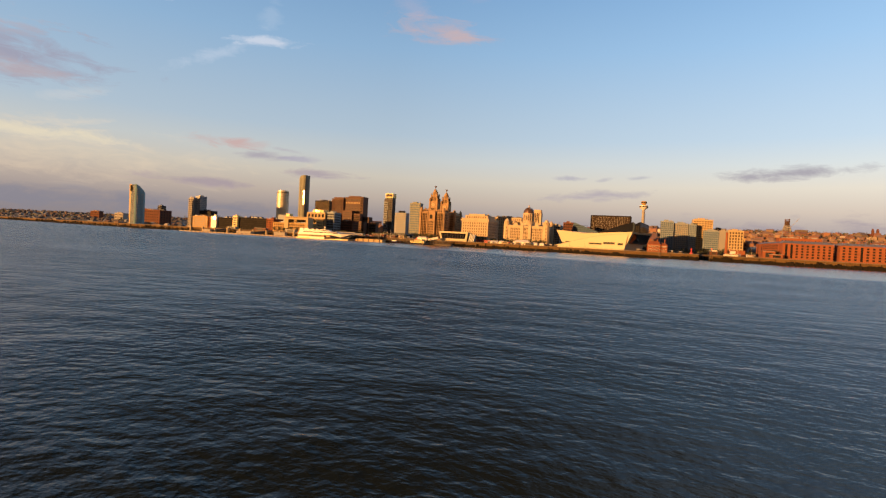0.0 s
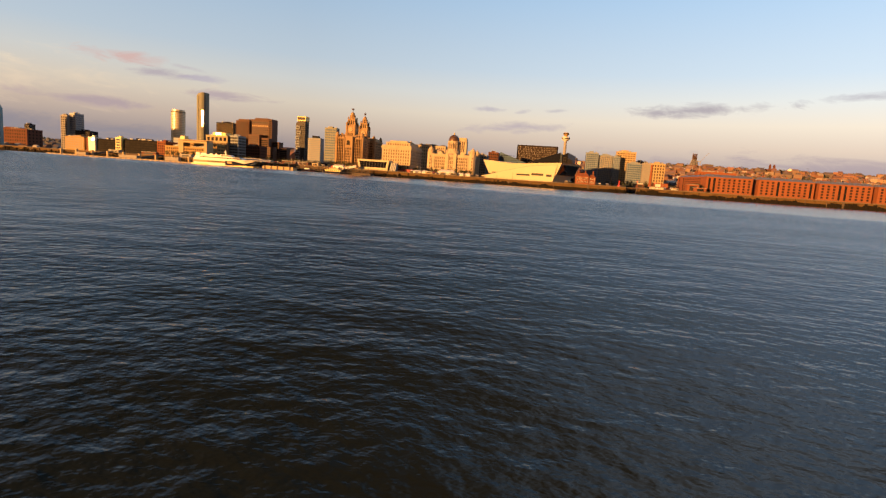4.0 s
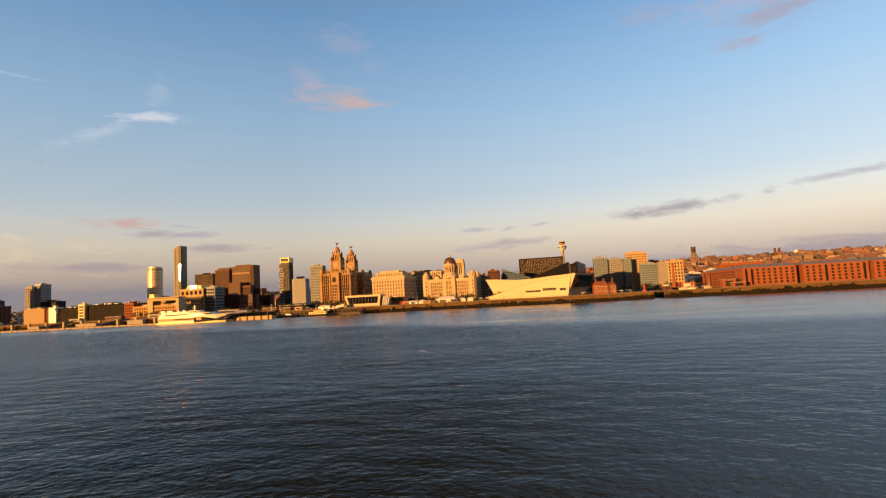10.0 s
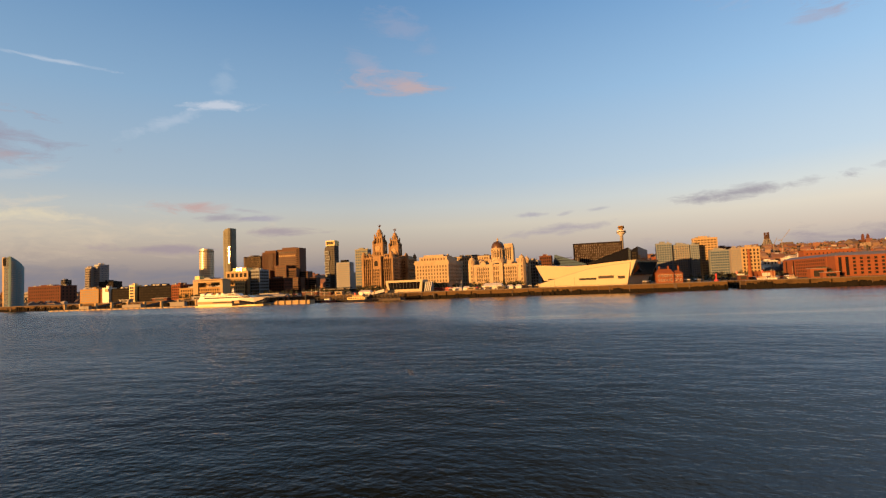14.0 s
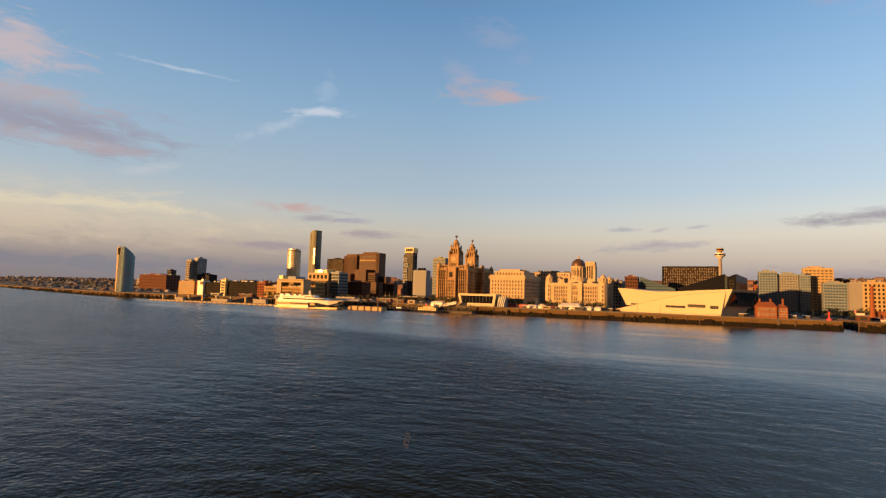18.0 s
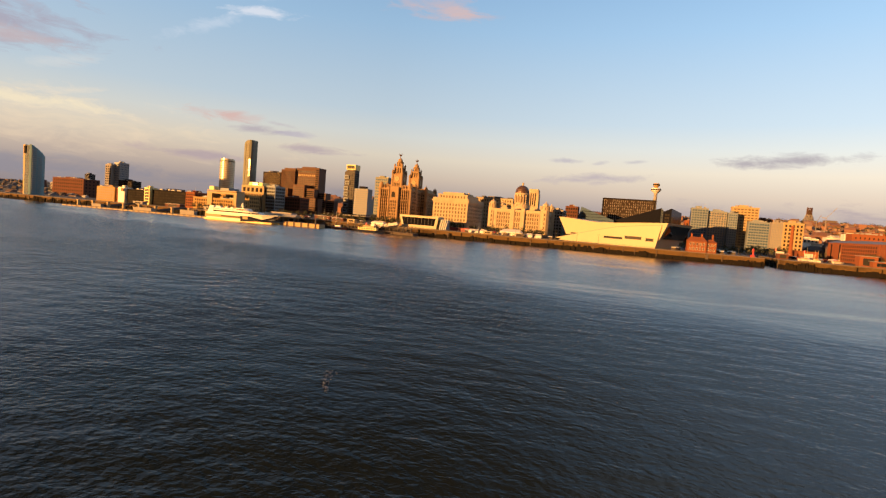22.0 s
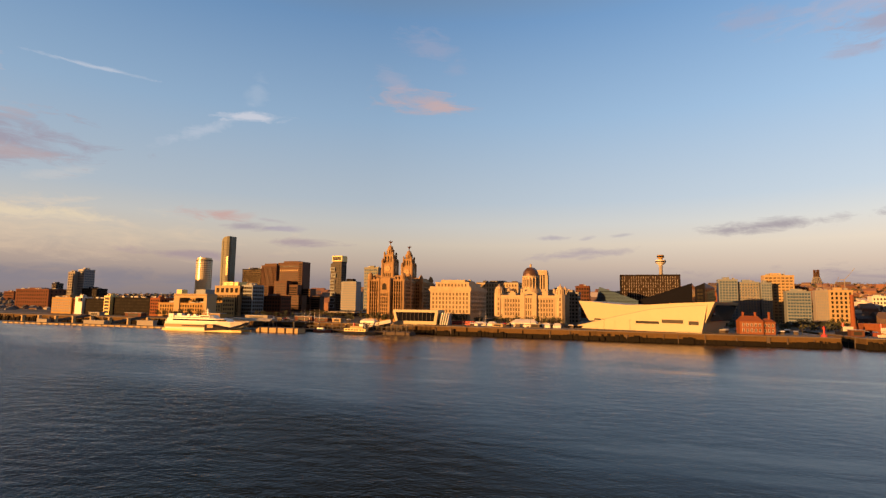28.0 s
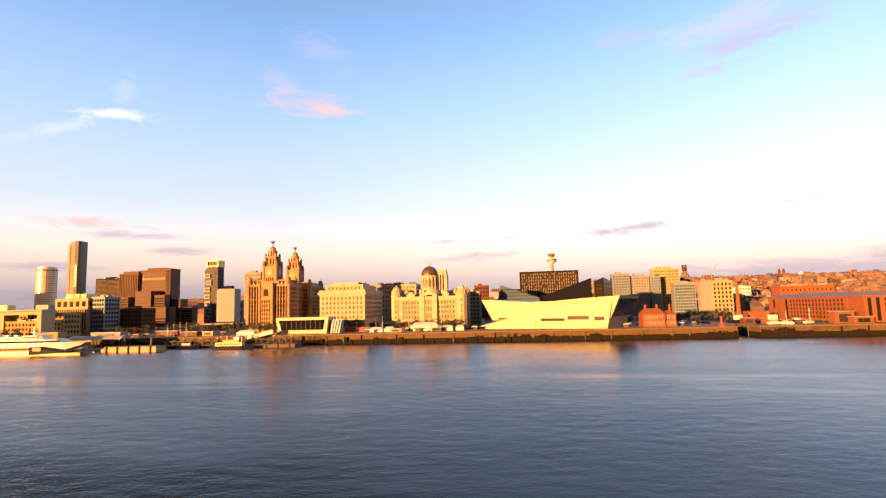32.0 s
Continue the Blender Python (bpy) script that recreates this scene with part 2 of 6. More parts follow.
def water_surface():
    """Wind-ruffled tidal water: wave slopes plus a tilt towards the camera, with a calmer sheet and slicks in the lee
    of the shore.
    """
    m = bpy.data.materials.new("river_water")
    m.use_nodes = True
    n = Nodes(m.node_tree)
    where = n.add("ShaderNodeNewGeometry").outputs["Position"]
    sep = n.tree.nodes.new("ShaderNodeSeparateXYZ")
    n.link(where, sep.inputs[0])
    px, py = sep.outputs[0], sep.outputs[1]

    def field(scale, detail, turn=0.0, stretch=1.0, shift=(0.0, 0.0), rough=0.5, distort=0.0):
        mp = n.add("ShaderNodeMapping")
        mp.vector_type = "POINT"
        mp.inputs["Rotation"].default_value = (0, 0, radians(turn))
        mp.inputs["Scale"].default_value = (stretch, 1.0, 1.0)
        off = n.tree.nodes.new("ShaderNodeVectorMath")
        off.operation = "ADD"
        n.link(where, off.inputs[0])
        off.inputs[1].default_value = (shift[0], shift[1], 0)
        n.link(off.outputs[0], mp.inputs[0])
        t = n.tree.nodes.new("ShaderNodeTexNoise")
        t.noise_dimensions = "2D"
        for key, v in (("Scale", scale), ("Detail", detail), ("Roughness", rough), ("Distortion", distort)):
            t.inputs[key].default_value = v
        n.link(mp.outputs[0], t.inputs["Vector"])
        return t.outputs[0]

    # slopes of three families of waves, by differences of their heights: (scale, detail, turn, stretch, height, step)
    sx = sy = None
    for scale, detail, turn, stretch, height, step in WAVES:
        h0, hx, hy = (field(scale, detail, turn, stretch, d) for d in ((0, 0), (step, 0), (0, step)))
        gx = n.math("MULTIPLY", n.math("SUBTRACT", hx, h0), height / step)
        gy = n.math("MULTIPLY", n.math("SUBTRACT", hy, h0), height / step)
        sx, sy = (gx, gy) if sx is None else (n.math("ADD", sx, gx), n.math("ADD", sy, gy))
    # the edge of the breeze runs slantwise over the river; shoreward of it the water lies calmer
    wander = field(0.011, 4.0, 8, 0.35, rough=0.6)
    inside = n.math("ADD", n.math("ADD", py, 378.0), n.math("MULTIPLY", px, 0.45))
    inside = n.math("ADD", inside, n.math("MULTIPLY", n.math("SUBTRACT", wander, 0.5), 150.0))
    calm = n.math("DIVIDE", n.math("ADD", inside, 12.0), 55.0, clamp=True)
    streak = field(0.020, 4.0, -8, 0.16, (310, 40), 0.62, 0.8)
    slick = n.math("MULTIPLY", n.math("SUBTRACT", streak, 0.56), 9.0, clamp=True)
    gust = field(0.035, 4.0, 25, 0.4, rough=0.62)
    ruffle = n.math("ADD", 0.55, n.math("MULTIPLY", gust, 0.9))
    still = n.math("MULTIPLY", n.math("SUBTRACT", 1.0, n.math("MULTIPLY", calm, 0.62)), n.math("SUBTRACT", 1.0, n.math("MULTIPLY", n.math("MULTIPLY", slick, calm), 0.6)))
    # waves strengthened towards the left of the view, to darken the water there
    left_boost = n.math("DIVIDE", n.math("SUBTRACT", 330.0, px), 280.0, clamp=True)
    k = n.math("MULTIPLY", n.math("MULTIPLY", ruffle, still), n.math("ADD", 0.92, n.math("MULTIPLY", left_boost, 0.42)))
    nx = n.math("MULTIPLY", n.math("MULTIPLY", sx, k), -1.0)
    # a constant tilt towards the camera's side is added to darken the water
    ny = n.math("MULTIPLY", n.math("ADD", n.math("MULTIPLY", sy, k), n.math("MULTIPLY", k, CAMERA_LEAN)), -1.0)
    comb = n.tree.nodes.new("ShaderNodeCombineXYZ")
    n.link(nx, comb.inputs[0])
    n.link(ny, comb.inputs[1])
    comb.inputs[2].default_value = 1.0
    norm = n.tree.nodes.new("ShaderNodeVectorMath")
    norm.operation = "NORMALIZE"
    n.link(comb.outputs[0], norm.inputs[0])
    b = n.add("ShaderNodeBsdfPrincipled", Roughness=0.18, IOR=1.33)
    n.link(n.mix(gust, (0.0075, 0.0105, 0.010), (0.012, 0.016, 0.015)), b.inputs["Base Color"])
    b.inputs["Specular IOR Level"].default_value = 0.36
    n.link(norm.outputs[0], b.inputs["Normal"])
    n.link(b.outputs[0], n.tree.nodes.new("ShaderNodeOutputMaterial").inputs[0])
    return m


# families of waves: scale, detail, turn, stretch, height, step in metres
WAVES = ((1.35, 3.0, 24, 0.75, 0.145, 0.035), (0.24, 2.0, -18, 0.6, 0.36, 0.12))
# how far all wave normals are tipped towards the camera
CAMERA_LEAN = 0.185
WATER = water_surface()
GRANITE = surface("weathered_granite", (0.30, 0.195, 0.10), 0.85, vary=0.35, scale=1.2, bump=0.08, dirt=(0.14, 0.085, 0.045), spec=0.15)
PORTLAND = surface("portland_stone", (0.43, 0.335, 0.215), 0.8, vary=0.25, scale=1.5, bump=0.06, dirt=(0.30, 0.235, 0.155), spec=0.15)
JURA = surface("pale_jura_limestone", (0.41, 0.345, 0.215), 0.6, vary=0.08, scale=4.0)
BRICK = surface("red_dock_brick", (0.22, 0.076, 0.033), 0.85, vary=0.35, scale=0.8, bump=0.03, dirt=(0.15, 0.055, 0.03), spec=0.1)
BRICK_DARK = surface("dark_red_brick", (0.11, 0.048, 0.03), 0.85, vary=0.3, scale=1.0, spec=0.1)
CONCRETE_BROWN = surface("brown_ribbed_concrete", (0.092, 0.047, 0.026), 0.85, vary=0.25, scale=1.5, bump=0.06)
CONCRETE = surface("grey_concrete", (0.24, 0.22, 0.195), 0.8, vary=0.2, scale=1.0)
WHITE = surface("white_paint", (0.62, 0.58, 0.50), 0.45, vary=0.07, scale=2.0)
CREAM = surface("cream_render", (0.36, 0.26, 0.13), 0.8, vary=0.15, scale=1.5)
# golden buff with the sun's glare on glass and hull put into the colour
YELLOW = surface("sun_glare_buff", (0.68, 0.50, 0.18), 0.55, vary=0.12, scale=2.0)
TAN = surface("tan_brick", (0.33, 0.21, 0.08), 0.85, vary=0.3, scale=1.0, spec=0.15)
SLATE = surface("slate_roof", (0.10, 0.095, 0.10), 0.6, vary=0.3, scale=1.0)
COPPER = surface("brown_copper_dome", (0.10, 0.055, 0.035), 0.45, metal=0.4, vary=0.25, scale=1.0)
LEAD = surface("grey_lead_roof", (0.24, 0.24, 0.24), 0.5, vary=0.2, scale=1.0)
STEEL = surface("painted_steel", (0.085, 0.078, 0.07), 0.7, metal=0.0, vary=0.15, scale=0.6, spec=0.12)
DARK = surface("dark_cladding", (0.014, 0.013, 0.013), 0.85, vary=0.25, scale=1.0, spec=0.06)
BLACK_GLASS = surface("black_granite_and_glass", (0.004, 0.004, 0.005), 0.07, vary=0.3, scale=3.0, spec=0.5)
GLASS = surface("window_glass", (0.014, 0.016, 0.018), 0.4, vary=0.3, scale=3.0, spec=0.1, random_tone=0.05)
# metallic orange mirror, added so that panes throw sun glints on the water
GLINT_MIRROR = surface("orange_glint_mirror", (0.55, 0.38, 0.22), 0.07, metal=0.9, vary=0.1, scale=3.0)
GLASS_GREY = surface("grey_glass_cladding", (0.165, 0.195, 0.215), 0.6, metal=0.0, vary=0.25, scale=3.0)
GLASS_BLUE = surface("blue_green_glass_cladding", (0.18, 0.18, 0.135), 0.6, metal=0.0, vary=0.35, scale=3.0, spec=0.2)
GLASS_OLD = surface("old_window_glass", (0.012, 0.011, 0.010), 0.6, vary=0.3, scale=2.0, spec=0.05, random_tone=0.02)
GLASS_WARM = surface("warm_brown_window_glass", (0.10, 0.075, 0.04), 0.6, vary=0.4, scale=2.0, spec=0.05, random_tone=0.1)
GLASS_TEAL = surface("teal_glass_cladding", (0.13, 0.22, 0.25), 0.55, vary=0.35, scale=3.0, spec=0.2)
GLASS_DARK = surface("dark_tinted_glass", (0.045, 0.085, 0.14), 0.5, vary=0.3, scale=3.0, spec=0.15)
PALE_METAL = surface("pale_metal_cladding", (0.58, 0.50, 0.34), 0.35, metal=0.25, vary=0.15, scale=3.0)
BRONZE = surface("bronze_cladding", (0.032, 0.023, 0.018), 0.75, vary=0.3, scale=1.5, spec=0.1)
PAVING = surface("pale_stone_paving", (0.115, 0.088, 0.062), 0.85, vary=0.2, scale=2.0)
LAND = surface("town_ground", (0.05, 0.042, 0.032), 0.9, vary=0.35, scale=6.0)
WALL_STONE = surface("river_wall_masonry", (0.10, 0.062, 0.026), 0.9, vary=0.4, scale=1.2, bump=0.1, dirt=(0.022, 0.017, 0.011), spec=0.1)
WEED = surface("weedy_wet_masonry", (0.013, 0.011, 0.008), 0.9, vary=0.45, scale=1.2, bump=0.1, spec=0.08)
TIMBER = surface("tarred_timber", (0.075, 0.055, 0.04), 0.8, vary=0.3, scale=0.5)
RUST = surface("rusty_red_steel", (0.23, 0.06, 0.035), 0.7, vary=0.3, scale=1.0)
RED = surface("red_paint", (0.50, 0.045, 0.03), 0.4, vary=0.12, scale=1.0)
HULL = surface("navy_hull_paint", (0.012, 0.014, 0.026), 0.6, vary=0.2, scale=2.0, spec=0.08)
LEAF = surface("evergreen_leaves", (0.055, 0.058, 0.025), 0.8, vary=0.4, scale=0.7)
BARK = surface("bark", (0.09, 0.065, 0.045), 0.9, vary=0.3, scale=0.4)
ASPHALT = surface("asphalt", (0.05, 0.05, 0.05), 0.9, vary=0.2, scale=1.0)

# ---- mesh tools ----
def part(name, bm, material, parent, label=""):
    me = bpy.data.meshes.new(name)
    bm.to_mesh(me)
    bm.free()
    for m in material if isinstance(material, (list, tuple)) else (material,):
        me.materials.append(m)
    ob = new(name, me)
    ob.parent = parent
    if label:
        ob["label"] = label
    return ob


def thing(name, at, turn=0.0, label="", category="", group="", kind=""):
    ob = new(name)
    ob.matrix_basis = pose(*at, 0, 0, turn)
    ob.empty_display_size = 2
    return tagged(ob, label, category, group, kind)


def box(bm, x0, x1, y0, y1, z0, z1, slot=0, taper=0.0):
    v = [bm.verts.new((x, y, z)) for z, k in ((z0, 0.0), (z1, taper)) for x, y in ((x0 + k, y0 + k), (x1 - k, y0 + k), (x1 - k, y1 - k), (x0 + k, y1 - k))]
    for f in ((3, 2, 1, 0), (4, 5, 6, 7), (0, 1, 5, 4), (1, 2, 6, 5), (2, 3, 7, 6), (3, 0, 4, 7)):
        bm.faces.new([v[i] for i in f]).material_index = slot
    return bm


def prism(bm, ring, z0, z1, slot=0, top=None):
    """A closed ring of (x, y), anticlockwise, raised from z0 to z1; top: another ring for the upper edge."""
    lo = [bm.verts.new((x, y, z0)) for x, y in ring]
    hi = [bm.verts.new((x, y, z1)) for x, y in (top or ring)]
    n = len(ring)
    for i in range(n):
        bm.faces.new((lo[i], lo[(i + 1) % n], hi[(i + 1) % n], hi[i])).material_index = slot
    bm.faces.new(lo[::-1]).material_index = slot
    bm.faces.new(hi).material_index = slot
    return bm


def lathe(bm, profile, cx=0.0, cy=0.0, n=16, slot=0, turn=0.0):
    """A turned solid from (radius, z) pairs, bottom to top."""
    rings = []
    for r, z in profile:
        rings.append([bm.verts.new((cx + max(r, 0.01) * math.cos(turn + 2 * math.pi * i / n), cy + max(r, 0.01) * math.sin(turn + 2 * math.pi * i / n), z)) for i in range(n)])
    for a, b in zip(rings, rings[1:]):
        for i in range(n):
            bm.faces.new((a[i], a[(i + 1) % n], b[(i + 1) % n], b[i])).material_index = slot
    bm.faces.new(rings[0][::-1]).material_index = slot
    bm.faces.new(rings[-1]).material_index = slot
    return bm


def boxes(*rows):
    bm = bmesh.new()
    for r in rows:
        box(bm, *r)
    return bm


WINDOW_MESHES = {}


def window_mesh(w, h, frame_mat, glass_mat, arched=False):
    """A window with a raised surround, a recessed pane and a sill; it faces -y, centred on its foot."""
    key = (round(w, 2), round(h, 2), frame_mat.name, glass_mat.name, arched)
    if key in WINDOW_MESHES:
        return WINDOW_MESHES[key]
    bm = bmesh.new()
    f = max(0.1, min(0.3, 0.14 * w))
    outer = [(-w / 2 - f, -0.6 * f), (w / 2 + f, -0.6 * f), (w / 2 + f, h + f), (-w / 2 - f, h + f)]
    inner = [(-w / 2, 0), (w / 2, 0), (w / 2, h), (-w / 2, h)]
    if arched:
        arc = [(w / 2 * math.cos(math.pi * i / 6), h + w / 2 * math.sin(math.pi * i / 6)) for i in range(1, 6)]
        inner = inner[:2] + [(w / 2, h)] + arc + [(-w / 2, h)]
        big = 1 + 2 * f / w
        outer = outer[:2] + [(w / 2 + f, h)] + [(x * big, h + (z - h) * big) for x, z in arc] + [(-w / 2 - f, h)]
    rings = [[bm.verts.new((x, y, z)) for x, z in ring] for ring, y in ((outer, 0.02), (outer, -0.22), (inner, -0.22), (inner, -0.04))]
    n = len(outer)
    for a, b in zip(rings, rings[1:]):
        for i in range(n):
            bm.faces.new((a[i], a[(i + 1) % n], b[(i + 1) % n], b[i]))
    bm.faces.new(rings[-1]).material_index = 1
    me = bpy.data.meshes.new("window")
    bm.to_mesh(me)
    bm.free()
    me.materials.append(frame_mat)
    me.materials.append(glass_mat)
    WINDOW_MESHES[key] = me
    return me


def windows(parent, start, along, length, z0, z1, nx, nz, frame_mat, glass_mat=None, fill=(0.5, 0.6), name="window", skip=None, arched=False):
    """Rows of windows on a wall from start (x, y), running along the unit direction; outside lies to its right."""
    ux, uy = along
    dx, dz = length / nx, (z1 - z0) / nz
    me = window_mesh(dx * fill[0], dz * fill[1], frame_mat, glass_mat or (GLASS_WARM if frame_mat is PORTLAND else GLASS_OLD), arched)
    turn = Matrix(((ux, -uy, 0, 0), (uy, ux, 0, 0), (0, 0, 1, 0), (0, 0, 0, 1)))
    for k in range(nz):
        for i in range(nx):
            if skip and skip(i, k):
                continue
            ob = new(name, me)
            ob.parent = parent
            s = (i + 0.5) * dx
            ob.matrix_basis = Matrix.Translation((start[0] + ux * s, start[1] + uy * s, z0 + (k + 0.5 * (1 - fill[1])) * dz)) @ turn


FRONT, SIDE, BACK, LEFT = (1, 0), (0, 1), (-1, 0), (0, -1)

# ---- the river, the land and the river walls ----
G = 8.0  # height of the quays over the water

# the river's edge: (x, y) of the wall's foot, from far north to far south
EDGE = [(-4600, 1500), (-2900, 760), (-1718, 330), (-976, 60), (-660, -46), (-440, -62), (-200, -70), (60, -74), (240, -84), (330, -90), (412, -92)]
EDGE_S = [(429, -90), (470, -95), (520, -100), (700, -104), (1000, -130), (2600, -700)]
LOCK = [(412, -92), (412, 40), (429, 40), (429, -90)]


def hill(x, y):
    """The ground's height: level by the river, rising inland to the ridge behind the town."""
    k = max(0.0, min(1.0, (y - 330) / 1150.0))
    south = max(0.0, min(1.0, (x + 700) / 1500.0))
    return G + k * k * (3 - 2 * k) * (42 + 50 * south) + 2.0 * noise.noise((x / 260, y / 260, 3)) * k


def build_ground():
    water = bmesh.new()
    v = [water.verts.new(p) for p in ((-4900, -3600, 0), (4900, -3600, 0), (4900, 4900, 0), (-4900, 4900, 0))]
    water.faces.new(v)
    tagged(part("water", water, WATER, None), "dark choppy tidal river water with calmer slicks", "water", kind="structure")
    edge = EDGE + LOCK[1:3] + EDGE_S
    verts, faces = [], []
    depths = [0, 25, 60, 110, 180, 260, 360, 500, 700, 950, 1250, 1600, 2100, 3000, 4600]
    pts = []
    for (ax, ay), (bx, by) in zip(edge, edge[1:]):
        steps = max(1, int(math.hypot(bx - ax, by - ay) / 160))
        pts += [(ax + (bx - ax) * i / steps, ay + (by - ay) * i / steps) for i in range(steps)]
    pts.append(edge[-1])
    pts = [p for n, p in enumerate(pts) if n == 0 or p[0] > pts[n - 1][0] - 1e-6]
    for x, y in pts:
        for d in depths:
            yy = y + d if y + d < 4800 else 4800
            verts.append((x, yy, hill(x, yy)))
    w = len(depths)
    for i in range(len(pts) - 1):
        for j in range(w - 1):
            faces.append((i * w + j, (i + 1) * w + j, (i + 1) * w + j + 1, i * w + j + 1))
    me = bpy.data.meshes.new("ground")
    me.from_pydata(verts, [], faces)
    me.materials.append(LAND)
    tagged(new("ground", me), "town ground rising gently away from the river", "ground", kind="structure")


def river_wall(name, line, label):
    """Masonry wall along a line: a weedy foot, a drier upper face and a coping."""
    wall = thing(name, (0, 0, 0), label=label, category="river wall", kind="structure")
    for nm, mat, z0, z1, out, back in (("wall_foot", WEED, -3.0, 3.6, 0.9, 1.0), ("wall_face", WALL_STONE, 3.6, 7.5, 0.3, 1.0), ("coping", PAVING, 7.5, 8.25, 0.6, 3.5)):
        bm = bmesh.new()
        for (ax, ay), (bx, by) in zip(line, line[1:]):
            d = Vector((bx - ax, by - ay, 0)).normalized()
            o = Vector((d.y, -d.x, 0))
            ring = [(ax + o.x * out, ay + o.y * out), (bx + o.x * out, by + o.y * out), (bx - o.x * back, by - o.y * back), (ax - o.x * back, ay - o.y * back)]
            prism(bm, ring, z0, z1)
        part(nm, bm, mat, wall)
    # buttress-like fenders and ladders at uneven steps
    rnd = random.Random(len(line))
    for (ax, ay), (bx, by) in zip(line, line[1:]):
        far = math.hypot(bx - ax, by - ay)
        if far > 500:
            continue
        s = rnd.uniform(6, 14)
        while s < far:
            k = s / far
            d = Vector((bx - ax, by - ay, 0)).normalized()
            w = rnd.choice((0.5, 0.8, 2.4))
            bm = boxes((-w / 2, w / 2, -1.35, 0.2, -2.5, rnd.uniform(5.5, 7.6)))
            f = part("fender", bm, rnd.choice((TIMBER, WEED, TIMBER)), wall)
            f.matrix_basis = pose(ax + (bx - ax) * k, ay + (by - ay) * k, 0, 0, 0, math.degrees(math.atan2(d.y, d.x)))
            s += rnd.uniform(9, 26)
    # tumbled weedy stones and growth along the foot
    bm = bmesh.new()
    for (ax, ay), (bx, by) in zip(line, line[1:]):
        far = math.hypot(bx - ax, by - ay)
        if far > 900 or line is LOCK:
            continue
        d = Vector((bx - ax, by - ay, 0)).normalized()
        s, tall = 0.0, 4.0
        while s < far - 3:
            w = rnd.uniform(1.2, 4.5)
            tall = max(2.2, min(7.4, tall + rnd.uniform(-1.5, 1.5)))
            h = tall + rnd.uniform(-1.2, 0.4)
            out = rnd.uniform(0.9, 2.6)
            p0, p1 = Vector((ax, ay, 0)) + d * s, Vector((ax, ay, 0)) + d * min(far, s + w * 1.25)
            o = Vector((d.y, -d.x, 0))
            a, b, c, e = p0 + o * out * 1.5, p1 + o * out * 1.5, p1 - o * 0.6, p0 - o * 0.6
            t = (p1 - p0) * rnd.uniform(0.08, 0.35)
            u = o * out * rnd.uniform(0.5, 1.1)
            prism(bm, [(v.x, v.y) for v in (a, b, c, e)], -1.5, h, top=[(v.x, v.y) for v in (a + t - u, b - t - u, c, e)])
            s += w
    if bm.verts:
        part("weedy_rubble", bm, WEED, wall, "dark weedy stones heaped at the foot")["kind"] = "stuff"
    else:
        bm.free()
    return wall


build_ground()
river_wall("wall_north", EDGE, "weathered masonry river wall with dark weed below the tide line")
river_wall("wall_lock", LOCK, "masonry walls of a narrow dock entrance")
river_wall("wall_south", EDGE_S, "weathered masonry river wall below the brick warehouses")


def promenade(name, line, width, label):
    bm = bmesh.new()
    for (ax, ay), (bx, by) in zip(line, line[1:]):
        prism(bm, [(ax, ay + 2), (bx, by + 2), (bx, by + width), (ax, ay + width)], G - 0.5, G + 0.12)
    tagged(part(name, bm, PAVING, None), label, "pavement", kind="structure")


promenade("pavement_pier_head", EDGE[4:], 70, "pale stone paving of the open riverside square")
promenade("pavement_south", EDGE_S[:5], 20, "pale stone riverside walk")

# ---- landmark buildings ----
def pilasters(parent, mat, x0, x1, y, z0, z1, n, w=0.9, out=0.5, name="pilaster"):
    me = bpy.data.meshes.new(name)
    bm = boxes((-w / 2, w / 2, -out, 0.1, z0, z1))
    bm.to_mesh(me)
    bm.free()
    me.materials.append(mat)
    for i in range(n):
        ob = new(name, me)
        ob.parent = parent
        ob.matrix_basis = pose(x0 + (x1 - x0) * i / (n - 1), y, 0)


